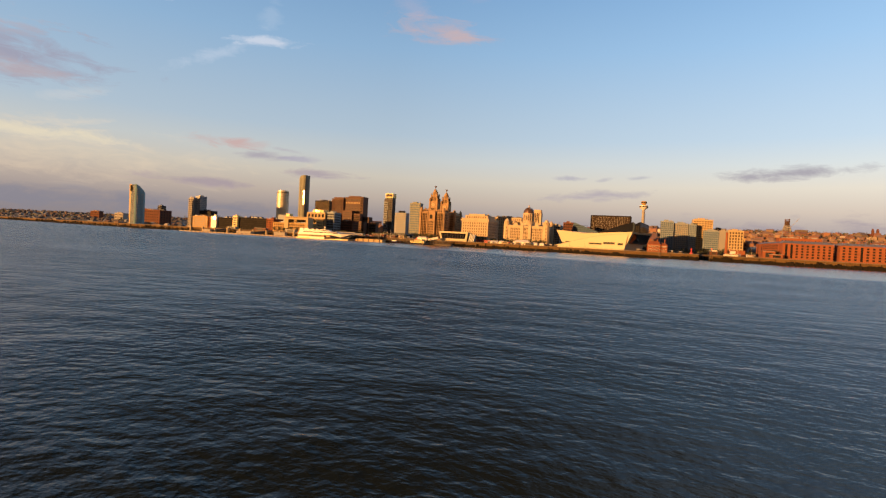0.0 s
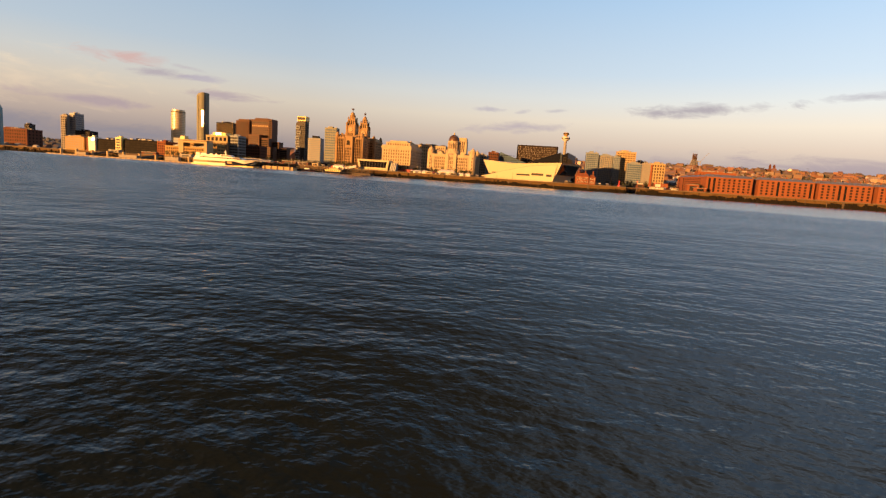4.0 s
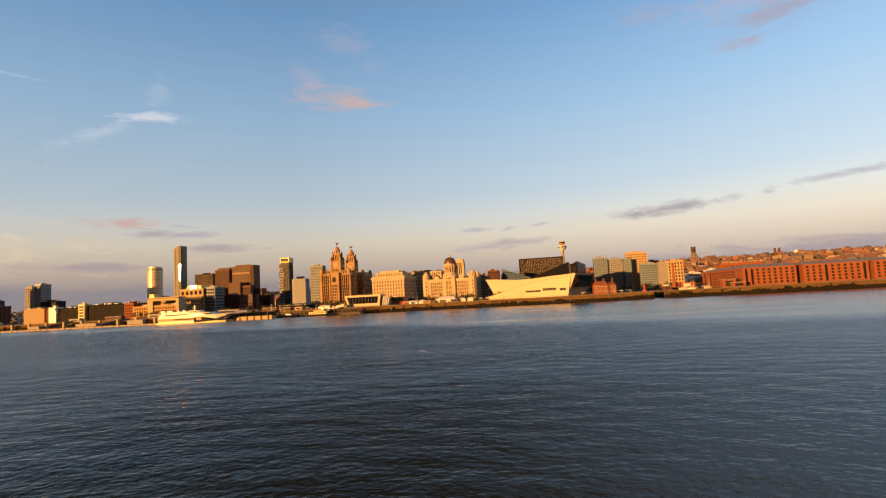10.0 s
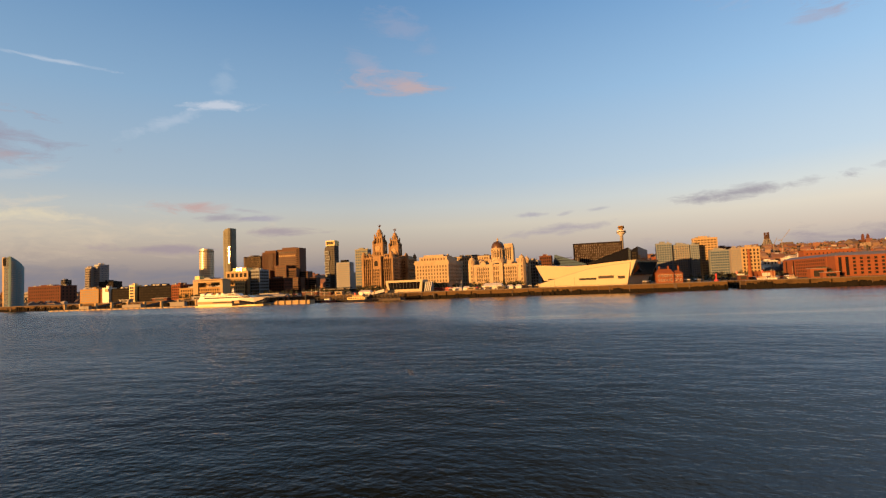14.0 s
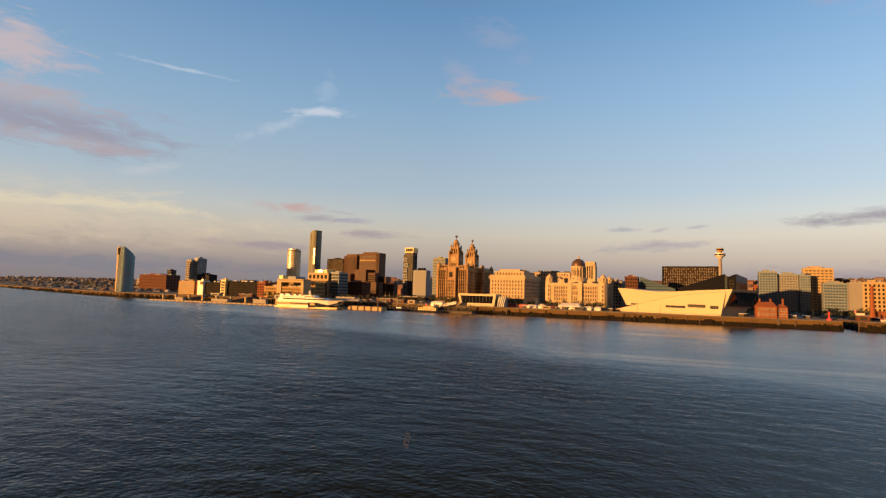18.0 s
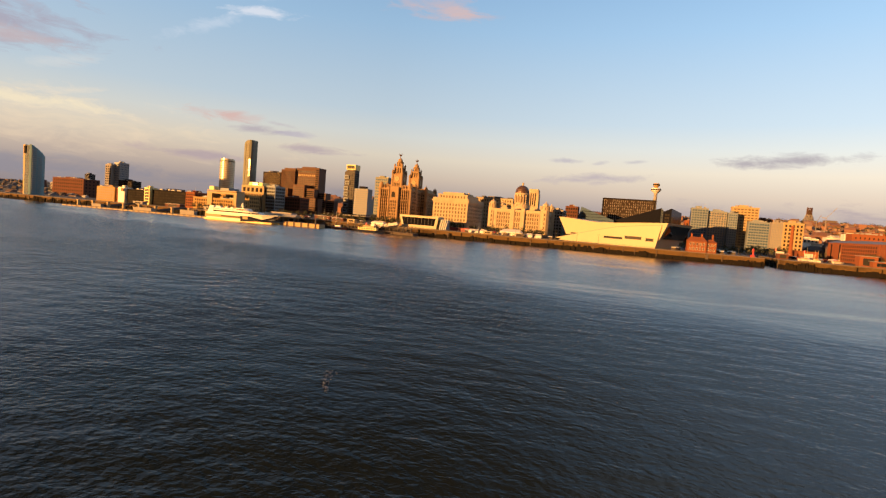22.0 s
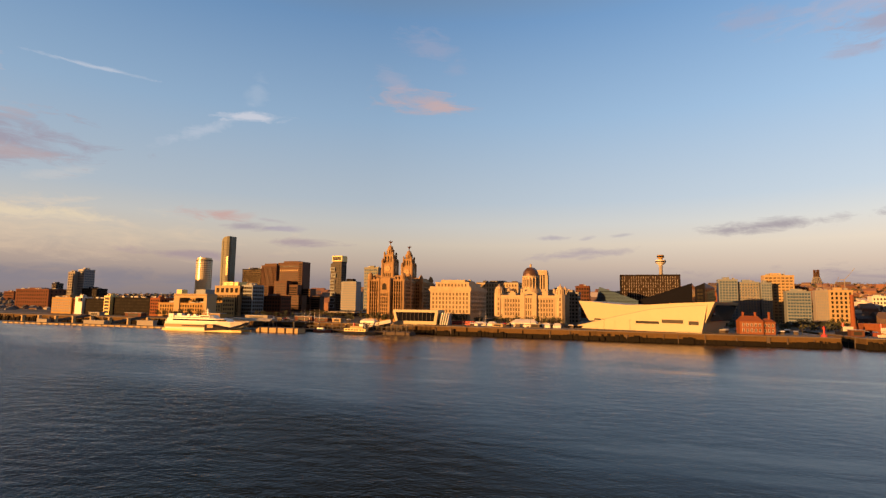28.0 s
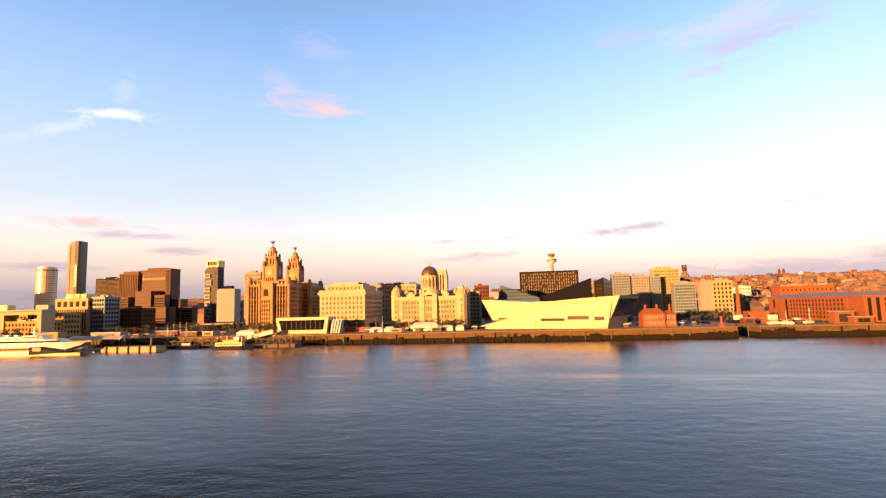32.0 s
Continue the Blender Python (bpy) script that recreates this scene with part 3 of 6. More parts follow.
def clock_tower(parent, cx, cy, z):
    """Stepped granite clock tower that carries a copper bird on a small dome."""
    t = part("clock_tower", boxes((-7.2, 7.2, -7.2, 7.2, 0, 16.5), (-7.8, 7.8, -7.8, 7.8, 16.5, 17.6)), GRANITE, parent, "stepped granite clock tower with corner turrets")
    t.matrix_basis = pose(cx, cy, z)
    for sx in (-1, 1):
        for sy in (-1, 1):
            bm = lathe(bmesh.new(), [(1.7, 0), (1.7, 19.5), (2.0, 19.6), (2.0, 20.4), (1.5, 20.5), (1.2, 22.3), (0.1, 23.6)], sx * 6.6, sy * 6.6, 8)
            part("turret", bm, GRANITE, t)
    bm = boxes((-5.4, 5.4, -5.4, 5.4, 17.6, 27.0), (-5.9, 5.9, -5.9, 5.9, 27.0, 27.9))
    part("upper_stage", bm, GRANITE, t)
    for sx in (-1, 1):
        for sy in (-1, 1):
            bm = lathe(bmesh.new(), [(1.2, 17.6), (1.2, 29.0), (1.4, 29.1), (0.9, 30.6), (0.1, 31.4)], sx * 5.2, sy * 5.2, 8)
            part("pinnacle", bm, GRANITE, t)
    part("lantern_stage", lathe(bmesh.new(), [(4.3, 27.9), (4.3, 33.2), (4.7, 33.3), (4.7, 34.0), (3.4, 34.1), (3.2, 36.2), (2.6, 37.6), (1.4, 38.6), (0.7, 39.0), (0.6, 40.0)], n=12), GRANITE, t)
    for i in range(8):
        a = math.pi / 4 * i
        part("column", lathe(bmesh.new(), [(0.45, 27.9), (0.45, 33.2)], 4.5 * math.cos(a), 4.5 * math.sin(a), 6), GRANITE, t)
    # the bird: body, neck and half-raised wings on a pedestal
    bm = lathe(bmesh.new(), [(0.6, 40.0), (0.35, 41.0), (0.5, 41.3), (1.0, 42.4), (0.85, 43.5), (0.35, 44.4), (0.4, 45.0), (0.1, 45.5)], n=8)
    for s in (-1, 1):
        v = [bm.verts.new(p) for p in ((s * 0.6, -0.3, 42.0), (s * 2.6, -0.2, 45.2), (s * 2.2, 0.3, 43.2), (s * 0.7, 0.5, 41.8), (s * 0.7, 0.0, 43.2))]
        for f in ((0, 1, 4), (1, 2, 4), (2, 3, 4), (0, 2, 1), (0, 3, 2)):
            bm.faces.new([v[i] for i in f])
    part("bird_statue", bm, COPPER, t, "verdigris copper bird with half-raised wings")
    for turn in (0, 90, 180, 270):
        bm = bmesh.new()
        for r, d, slot in ((3.75, 0.35, 0), (3.3, 0.5, 1)):
            ring = [(r * math.cos(i * math.pi / 12), r * math.sin(i * math.pi / 12)) for i in range(24)]
            prism(bm, ring, 0, d, slot)
        box(bm, -0.14, 0.14, -0.3, 2.7, 0.5, 0.62, 0)
        box(bm, -0.2, 1.8, -0.16, 0.16, 0.5, 0.62, 0)
        c = part("clock_face", bm, (COPPER, CREAM), t, "round pale clock face with dark rim")
        c.matrix_basis = pose(0, 0, 11.5, 0, 0, turn) @ pose(0, -7.2, 0, 90)
        windows(t, [(-5.4, -5.4), (5.4, -5.4), (5.4, 5.4), (-5.4, 5.4)][turn // 90], [FRONT, SIDE, BACK, LEFT][turn // 90], 10.8, 18.5, 26, 3, 1, GRANITE, fill=(0.45, 0.75), arched=True)
        windows(t, [(-4.6, -7.22), (7.22, -4.6), (4.6, 7.22), (-7.22, 4.6)][turn // 90], [FRONT, SIDE, BACK, LEFT][turn // 90], 9.2, 1, 6.6, 4, 1, GRANITE, fill=(0.45, 0.8))
    return t


def liver_building():
    b = thing("office_building", (0, 0, G), label="tall grey-brown granite office palace with two clock towers", category="building")
    H = 47.0
    for nm, r in (("front_block", (-23, 23, 0, 24)), ("middle_block", (-14, 14, 24, 60)), ("back_block", (-23, 23, 60, 103))):
        x0, x1, y0, y1 = r
        part(nm, boxes((x0, x1, y0, y1, 0, H)), GRANITE, b)
        for piece, r in (("string_course", (x0 - 0.8, x1 + 0.8, y0 - 0.8, y1 + 0.8, 33.2, 34.2)), ("cornice", (x0 - 1, x1 + 1, y0 - 1, y1 + 1, H, H + 1.1)), ("plinth", (x0 - 0.5, x1 + 0.5, y0 - 0.5, y1 + 0.5, 0, 7))):
            part(piece, boxes(r), GRANITE, b)
        part("roof", prism(bmesh.new(), [(x0 + 0.5, y0 + 0.5), (x1 - 0.5, y0 + 0.5), (x1 - 0.5, y1 - 0.5), (x0 + 0.5, y1 - 0.5)], H + 1.1, H + 6.5, top=[(x0 + 6, y0 + 6), (x1 - 6, y0 + 6), (x1 - 6, y1 - 6), (x0 + 6, y1 - 6)]), GRANITE, b)
        for sx in (x0 + 2.6, x1 - 2.6):
            for sy in (y0 + 2.6, y1 - 2.6):
                if nm == "middle_block":
                    continue
                part("corner_turret", lathe(bmesh.new(), [(3.2, 0), (3.2, H + 4), (3.6, H + 4.1), (3.6, H + 5), (2.9, H + 5.2), (2.6, H + 7.4), (1.5, H + 9.0), (0.4, H + 9.6), (0.1, H + 11)], sx, sy, 10), GRANITE, b)
    for x0, x1 in ((-19.5, -8), (8, 19.5)):
        windows(b, (x0, -0.02), FRONT, x1 - x0, 7, 46, 4, 9, GRANITE, fill=(0.6, 0.7))
        pilasters(b, GRANITE, x0, x1, 0, 7, 46.5, 5, 0.8, 1.7)
    part("entrance_bay", boxes((-7.2, 7.2, -3.4, 0.3, 0, 50), (-7.8, 7.8, -3.9, 0.3, 33.2, 34.2), (-7.8, 7.8, -3.9, 0.3, 46.6, 48)), GRANITE, b)
    for x in (-6.6, 6.6):
        part("bay_turret", lathe(bmesh.new(), [(1.5, 0), (1.5, 50)], x, -3.2, 8), GRANITE, b)
    windows(b, (-4.9, -3.42), FRONT, 9.8, 8, 33, 4, 6, GRANITE, fill=(0.52, 0.7))
    windows(b, (-3.4, -3.42), FRONT, 6.8, 35, 43, 1, 1, GRANITE, fill=(0.75, 0.6), arched=True)
    windows(b, (-4, -3.42), FRONT, 8, 1, 7, 1, 1, GRANITE, fill=(0.6, 0.6), arched=True)
    # flat dark strips put the shadow gaps between the bays into colour
    for x in (-8.6, 8.6, -21, 21):
        part("shadow_slot", boxes((x - 0.55, x + 0.55, -0.12, 0.1, 8, 45)), GLASS_OLD, b, "tall dark strip painted as a shadow gap")
    windows(b, (23.02, 4.5), SIDE, 15, 7, 46, 5, 9, GRANITE, fill=(0.5, 0.65))
    windows(b, (23.02, 65), SIDE, 33, 7, 46, 11, 9, GRANITE, fill=(0.45, 0.6))
    windows(b, (14.02, 26), SIDE, 33, 7, 46, 10, 9, GRANITE, fill=(0.45, 0.6))
    windows(b, (14.5, 59.98), FRONT, 5, 7, 46, 2, 9, GRANITE, fill=(0.5, 0.6))
    windows(b, (-23.02, 20), LEFT, 15, 7, 46, 5, 9, GRANITE, fill=(0.45, 0.6))
    clock_tower(b, 0, 12, H + 3.0)
    clock_tower(b, 0, 72, H + 3.0)
    for x in (-15, -11, 11, 15):
        part("dormer", prism(bmesh.new(), [(x - 1.4, 0.4), (x + 1.4, 0.4), (x + 1.4, 4), (x - 1.4, 4)], H + 1, H + 4.6, top=[(x - 0.2, 0.4), (x + 0.2, 0.4), (x + 0.2, 4), (x - 0.2, 4)]), GRANITE, b)
    for x in (-14, 14):
        part("chimney", boxes((x - 1.2, x + 1.2, 20, 23, H + 2, H + 9), (x - 1.5, x + 1.5, 19.7, 23.3, H + 9, H + 9.6)), GRANITE, b)


def cunard_building():
    b = thing("palazzo_building", (55, 0, G), label="square cream stone palazzo office block with deep cornice", category="building")
    H, W, D = 37.5, 46.0, 76.0
    for nm, r in (("wall", (0, W, 0, D, 0, H)), ("cornice", (-1.6, W + 1.6, -1.6, D + 1.6, H - 1.0, H + 0.5)), ("frieze", (-1.0, W + 1.0, -1.0, D + 1.0, H - 2.2, H - 1.0)), ("parapet", (-0.5, W + 0.5, -0.5, D + 0.5, H + 0.5, H + 2.0)), ("plinth", (-0.6, W + 0.6, -0.6, D + 0.6, 0, 3.5)), ("string_course", (-0.5, W + 0.5, -0.5, D + 0.5, 9.6, 10.4))):
        part(nm, boxes(r), PORTLAND, b)
    part("attic", boxes((4, W - 3, 6, 60, H + 2, H + 7.5), (3.6, W - 2.6, 5.6, 60.4, H + 7.5, H + 8.2), (9, W - 9, 10, 55, H + 8.2, H + 10.8)), PORTLAND, b)
    windows(b, (6, 5.98), FRONT, 35, H + 2.6, H + 7, 9, 1, PORTLAND, fill=(0.45, 0.7))
    windows(b, (1.5, -0.02), FRONT, W - 3, 11, H - 3, 11, 5, PORTLAND, fill=(0.48, 0.66))
    windows(b, (1.5, -0.52), FRONT, W - 3, 3.8, 9.4, 11, 1, PORTLAND, fill=(0.45, 0.7), arched=True)
    windows(b, (W + 0.02, 2), SIDE, D - 4, 11, H - 3, 15, 5, PORTLAND, fill=(0.42, 0.6))
    part("porch", boxes((18, 28, -2.2, 0.3, 0, 10.4)), PORTLAND, b)
    for x in (8, 16, 24, 32, 39):
        part("chimney", boxes((x, x + 2.2, 20, 24, H + 8.2, H + 11.5)), PORTLAND, b)
    part("balustrade", boxes((-0.4, W + 0.4, -0.9, -0.5, H + 2.0, H + 3.0), (W + 0.5, W + 0.9, -0.4, D, H + 2.0, H + 3.0)), PORTLAND, b)


def port_building():
    b = thing("domed_building", (128, 0, G), label="cream baroque office palace with a central copper dome", category="building")
    W, D, H = 74.0, 62.0, 30.0
    for nm, r in (("wall", (3, W - 3, 0, D, 0, H)), ("cornice", (2.4, W - 2.4, -0.8, D + 0.8, H - 1.5, H - 0.01)), ("parapet", (2.8, W - 2.8, -0.3, D + 0.3, H, H + 1.6)), ("string_course", (2.6, W - 2.6, -0.5, D + 0.5, 8.2, 9.0)), ("plinth", (2.5, W - 2.5, -0.6, D + 0.6, 0, 2))):
        part(nm, boxes(r), PORTLAND, b)
    for cx in (4.5, W - 4.5):
        for cy in (4.0, D - 4.0):
            t = part("corner_tower", lathe(bmesh.new(), [(5.2, 0), (5.2, H + 2), (5.7, H + 2.1), (5.7, H + 3), (4.4, H + 3.1), (4.4, H + 7.5), (4.8, H + 7.6), (4.8, H + 8.2), (3.9, H + 8.4), (3.3, H + 10.2), (1.9, H + 11.4), (0.7, H + 11.8), (0.6, H + 13), (0.1, H + 13.6)], cx, cy, 8, turn=math.pi / 8), PORTLAND, b)
            for a in range(8):
                an = math.pi / 4 * a
                part("colonnette", lathe(bmesh.new(), [(0.45, H + 3), (0.45, H + 7.5)], cx + 4.6 * math.cos(an), cy + 4.6 * math.sin(an), 6), PORTLAND, t)
            if cy < 10:
                windows(t, (cx - 1.9, cy - 4.85), FRONT, 3.8, 4, H, 1, 5, PORTLAND, fill=(0.4, 0.6))
    part("central_bay", boxes((W / 2 - 8.5, W / 2 - 4, -2.4, 0.2, 0, H + 3), (W / 2 + 4, W / 2 + 8.5, -2.4, 0.2, 0, H + 3), (W / 2 - 4, W / 2 + 4, -1.6, 0.2, 0, H + 1)), PORTLAND, b)
    part("pediment", prism(bmesh.new(), [(W / 2 - 9, -2.8), (W / 2 + 9, -2.8), (W / 2 + 9, 0.5), (W / 2 - 9, 0.5)], H + 3, H + 7, top=[(W / 2 - 0.5, -2.8), (W / 2 + 0.5, -2.8), (W / 2 + 0.5, 0.5), (W / 2 - 0.5, 0.5)]), PORTLAND, b)
    for x0, x1, n in ((11, W / 2 - 9, 6), (W / 2 + 9, W - 11, 6)):
        windows(b, (x0, -0.02), FRONT, x1 - x0, 9.5, H - 2, n, 4, PORTLAND, fill=(0.5, 0.66))
        windows(b, (x0, -0.02), FRONT, x1 - x0, 2.2, 8, n, 1, PORTLAND, fill=(0.55, 0.6), arched=True)
        pilasters(b, PORTLAND, x0, x1, 0, 9, H - 1.6, n + 1, 0.8, 0.6)
    windows(b, (W / 2 - 3.6, -1.62), FRONT, 7.2, 3, H - 1, 3, 4, PORTLAND, fill=(0.5, 0.7), arched=True)
    windows(b, (W - 2.98, 10), SIDE, D - 20, 3, H - 2, 12, 5, PORTLAND, fill=(0.45, 0.6))
    # gables along the parapet
    for x in (20, 54):
        part("parapet_gable", boxes((x - 3, x + 3, -0.7, 0.6, H + 1.4, H + 4.6), (x - 1.6, x + 1.6, -0.6, 0.5, H + 4.6, H + 6.2)), PORTLAND, b)
    dx, dy = W / 2 - 3.5, 38.0
    d = part("dome", lathe(bmesh.new(), [(8.9, 54.0), (8.8, 56.2), (8.1, 58.8), (6.6, 61.2), (4.4, 63.0), (2.0, 63.9), (1.3, 64.0)], dx, dy, 24), COPPER, b, "dark brown copper dome")
    part("drum", lathe(bmesh.new(), [(11.5, H), (11.5, H + 9), (9.0, H + 9.2), (8.6, H + 22.5), (9.4, H + 22.6), (9.4, H + 24)], dx, dy, 24), PORTLAND, b)
    part("dome_lantern", lathe(bmesh.new(), [(1.2, 64.0), (1.2, 66.3), (1.5, 66.4), (0.8, 67.3), (0.12, 67.6), (0.1, 69)], dx, dy, 10), PORTLAND, d)
    for i in range(16):
        a = 2 * math.pi * i / 16
        part("drum_column", lathe(bmesh.new(), [(0.6, H + 10), (0.6, H + 22)], dx + 9.2 * math.cos(a), dy + 9.2 * math.sin(a), 6), PORTLAND, b)
        if math.sin(a) < 0.2:
            an = a + math.pi / 16
            windows(b, (dx + 8.85 * math.cos(an) - 0.8 * -math.sin(an), dy + 8.85 * math.sin(an) - 0.8 * math.cos(an)), (-math.sin(an), math.cos(an)), 1.6, H + 11, H + 20, 1, 1, PORTLAND, fill=(0.75, 0.8), arched=True)
    part("roof", boxes((8, W - 8, 8, D - 8, H + 1, H + 4)), LEAD, b)
    for x in (15, 25, 50, 60):
        part("chimney", boxes((x, x + 2, 20, 23, H + 3, H + 9)), PORTLAND, b)


def vent_tower():
    b = thing("ventilation_tower", (158, 104, G + 1), label="plain pale stone ventilation tower with stepped base", category="tower")
    part("shaft", boxes((0, 14, 0, 14, 0, 62.5), (-0.6, 1.8, -0.6, 14.6, 0, 58), (12.2, 14.6, -0.6, 14.6, 0, 58), (0.8, 13.2, 0.8, 13.2, 62.5, 64)), PORTLAND, b)
    part("base", boxes((-10, 24, -8, 22, 0, 22), (-6, 20, -4, 18, 22, 32)), PORTLAND, b)
    for x in (4, 7, 10):
        part("louvre", boxes((x - 0.7, x + 0.7, -0.25, 0.1, 40, 58)), DARK, b)


MUS = (219.1, -28.2)
MUS_TURN = -28.0


def museum():
    b = thing("museum_building", (*MUS, G), MUS_TURN, "low angular museum clad in pale limestone with slanted ends", "building")
    # (along, height) of the river face; the ends lean outwards
    top = [(0, 26.2), (14, 25.6), (30, 24.0), (48, 22.8), (69, 23.1), (94, 24.7), (125, 26.0)]
    low = [(9.6, 7.6), (22, 7.6), (38, 7.6), (54, 8.0), (69, 8.0), (90, 8.0), (116, 8.0)]

    def slab(upper, lower, y0, y1, name, mat, lean=0.0):
        bm = bmesh.new()
        f = [[bm.verts.new((x, y, z)) for x, z in upper] for y in (y0 - lean, y1)]
        g = [[bm.verts.new((x, y, z)) for x, z in lower] for y in (y0, y1)]
        n = len(upper)
        for i in range(n - 1):
            bm.faces.new((g[0][i], g[0][i + 1], f[0][i + 1], f[0][i]))
            bm.faces.new((g[1][i + 1], g[1][i], f[1][i], f[1][i + 1]))
            bm.faces.new((f[0][i], f[0][i + 1], f[1][i + 1], f[1][i]))
            bm.faces.new((g[0][i + 1], g[0][i], g[1][i], g[1][i + 1]))
        bm.faces.new((g[0][0], f[0][0], f[1][0], g[1][0]))
        bm.faces.new((f[0][-1], g[0][-1], g[1][-1], f[1][-1]))
        return part(name, bm, mat, b)

    slab(top, low, 0.0, 56.0, "upper_body", JURA, lean=2.2)
    # the long ramped body that rises across the front
    ramp = [(-12, 0.8), (5, 4.2), (36, 11.6), (71, 19.2), (98, 22.0), (119, 23.4)]
    slab(ramp, [(-12, 0), (5, 0), (36, 0), (71, 0), (98, 0), (114, 0)], -2.6, 50, "ramped_body", JURA)
    # grey strips stand in for the thin line of shade along the fold
    for (xa, za), (xb, zb) in zip(ramp[1:], ramp[2:]):
        p = part("fold_shade_strip", boxes((0, math.hypot(xb - xa, zb - za), -0.1, 0.3, -0.32, 0.1)), CONCRETE, b, "grey strip painted as the shade line of the fold")
        p.matrix_basis = pose(xa, -2.65, za, 0, -math.degrees(math.atan2(zb - za, xb - xa)), 0)
    bm = boxes((12, 112, 4, 50, 0, 8))
    part("recessed_base", bm, BLACK_GLASS, b)
    for x0, x1, z0, z1, y in ((15.5, 30, 8.2, 11.4, -0.25), (81.5, 99.5, 7.6, 10.6, -2.85), (58, 79, 6.6, 8.8, -2.85), (104, 112, 6.8, 9.8, -2.85)):
        part("window_slot", boxes((x0, x1, y, y + 0.5, z0, z1)), GLASS, b, "long dark strip window")
    # end windows, framed by the stone tube
    for x, s in ((1.2, -1), (123.4, 1)):
        bm = bmesh.new()
        ring = [(x, 3, 23.5), (x - s * 1.4 - s * 4.5, 3, 10), (x - s * 1.4 - s * 4.5, 53, 10), (x, 53, 23.5)]
        v = [bm.verts.new((px + s * 0.9, py, pz)) for px, py, pz in ring]
        bm.faces.new(v if s < 0 else v[::-1])
        part("end_window", bm, BLACK_GLASS, b, "big slanted end window")
    part("terrace_steps", boxes((-18, -4, -10, 14, 0, 0.7), (-14, -4, -8, 12, 0.7, 1.4), (-10, 2, -6, 10, 1.4, 2.1)), PAVING, b)


def mann_island():
    # lattice-faced slab behind
    b = thing("lattice_building", (259, 126, G), -3, "dark office block with a lattice of slanted pale panels", "building")
    part("wall", boxes((0, 66, 0, 22, 0, 59)), BRONZE, b)
    part("frame_edge", boxes((-1.2, 0.2, -1.2, 22, 30, 60.2), (65.8, 67.2, -1.2, 22, 30, 60.2), (-1.2, 67.2, -1.2, 22, 59, 60.2)), DARK, b)
    rnd = random.Random(4)
    cells = [bpy.data.meshes.new("lattice_panel") for _ in range(2)]
    for s, me in zip((-1, 1), cells):
        bm = bmesh.new()
        v = [bm.verts.new(p) for p in ((-0.3 + s * 0.25, 0, 0.3), (0.3 + s * 0.25, 0, 0.3), (0.3 - s * 0.25, 0, 2.6), (-0.3 - s * 0.25, 0, 2.6))]
        w = [bm.verts.new((p.co.x, -0.35, p.co.z)) for p in v]
        for f in ((w[0], w[1], w[2], w[3]), (v[0], v[1], w[1], w[0]), (v[1], v[2], w[2], w[1]), (v[2], v[3], w[3], w[2]), (v[3], v[0], w[0], w[3])):
            bm.faces.new(f)
        bm.to_mesh(me)
        bm.free()
        me.materials.append(CONCRETE)
    for k in range(9):
        for i in range(24):
            if rnd.random() < 0.12:
                continue
            ob = new("lattice_panel", cells[(i + k) % 2])
            ob.parent = b
            ob.matrix_basis = pose(1.6 + i * 2.72, -0.02, 26.5 + k * 3.6)
    # grey glass wedge
    b = thing("glass_wedge_building", (214, 60, G), 0, "grey glass wedge-shaped apartment block with a raised prow", "building")
    bm = bmesh.new()
    prism(bm, [(17, 0), (62, -4), (62, 30), (17, 34)], 0, 24, top=[(17, 0), (62, -4), (62, 30), (17, 34)])
    part("body", bm, GLASS_DARK, b)
    bm = bmesh.new()
    lo = [bm.verts.new(p) for p in ((17, 0, 24), (62, -4, 24), (62, 20, 24), (17, 20, 24))]
    hi = [bm.verts.new(p) for p in ((21, 0, 43), (62, -4, 28), (62, 20, 28), (21, 20, 43))]
    for i in range(4):
        bm.faces.new((lo[i], lo[(i + 1) % 4], hi[(i + 1) % 4], hi[i]))
    bm.faces.new(hi)
    part("sloping_top", bm, GLASS_DARK, b)
    for z in (27, 30.5, 34, 37.5):
        part("floor_band", boxes((20 + (z - 24) * 0.17, 62 - max(0, (z - 30)) * 2.4, -4.4, -0.2, z, z + 0.3)), DARK, b)
    # black wedge blocks
    for x0, x1, ya, yb, za, zb, lab in ((266, 331, 66, 106, 25, 47, "black polished wedge-shaped apartment block"), (332, 342, 50, 80, 43, 47, "black polished block with a sharp raised corner")):
        b = thing("black_wedge_building", (x0, ya, G), -12 if x1 - x0 > 30 else -27, lab, "building", group="black wedge blocks")
        w, d = x1 - x0, yb - ya
        bm = bmesh.new()
        lo = [bm.verts.new(p) for p in ((0, 0, 0), (w, 0, 0), (w, d, 0), (0, d, 0))]
        hi = [bm.verts.new(p) for p in ((0, 0, za), (w, 0, zb), (w, d, zb - 4), (0, d, za))]
        for i in range(4):
            bm.faces.new((lo[i], lo[(i + 1) % 4], hi[(i + 1) % 4], hi[i]))
        bm.faces.new(hi)
        part("body", bm, BLACK_GLASS, b)
        windows(b, (2, -0.03), FRONT, w - 4, 4, za - 2, int(w / 4), int(za / 4), DARK, GLASS_OLD, fill=(0.75, 0.6))


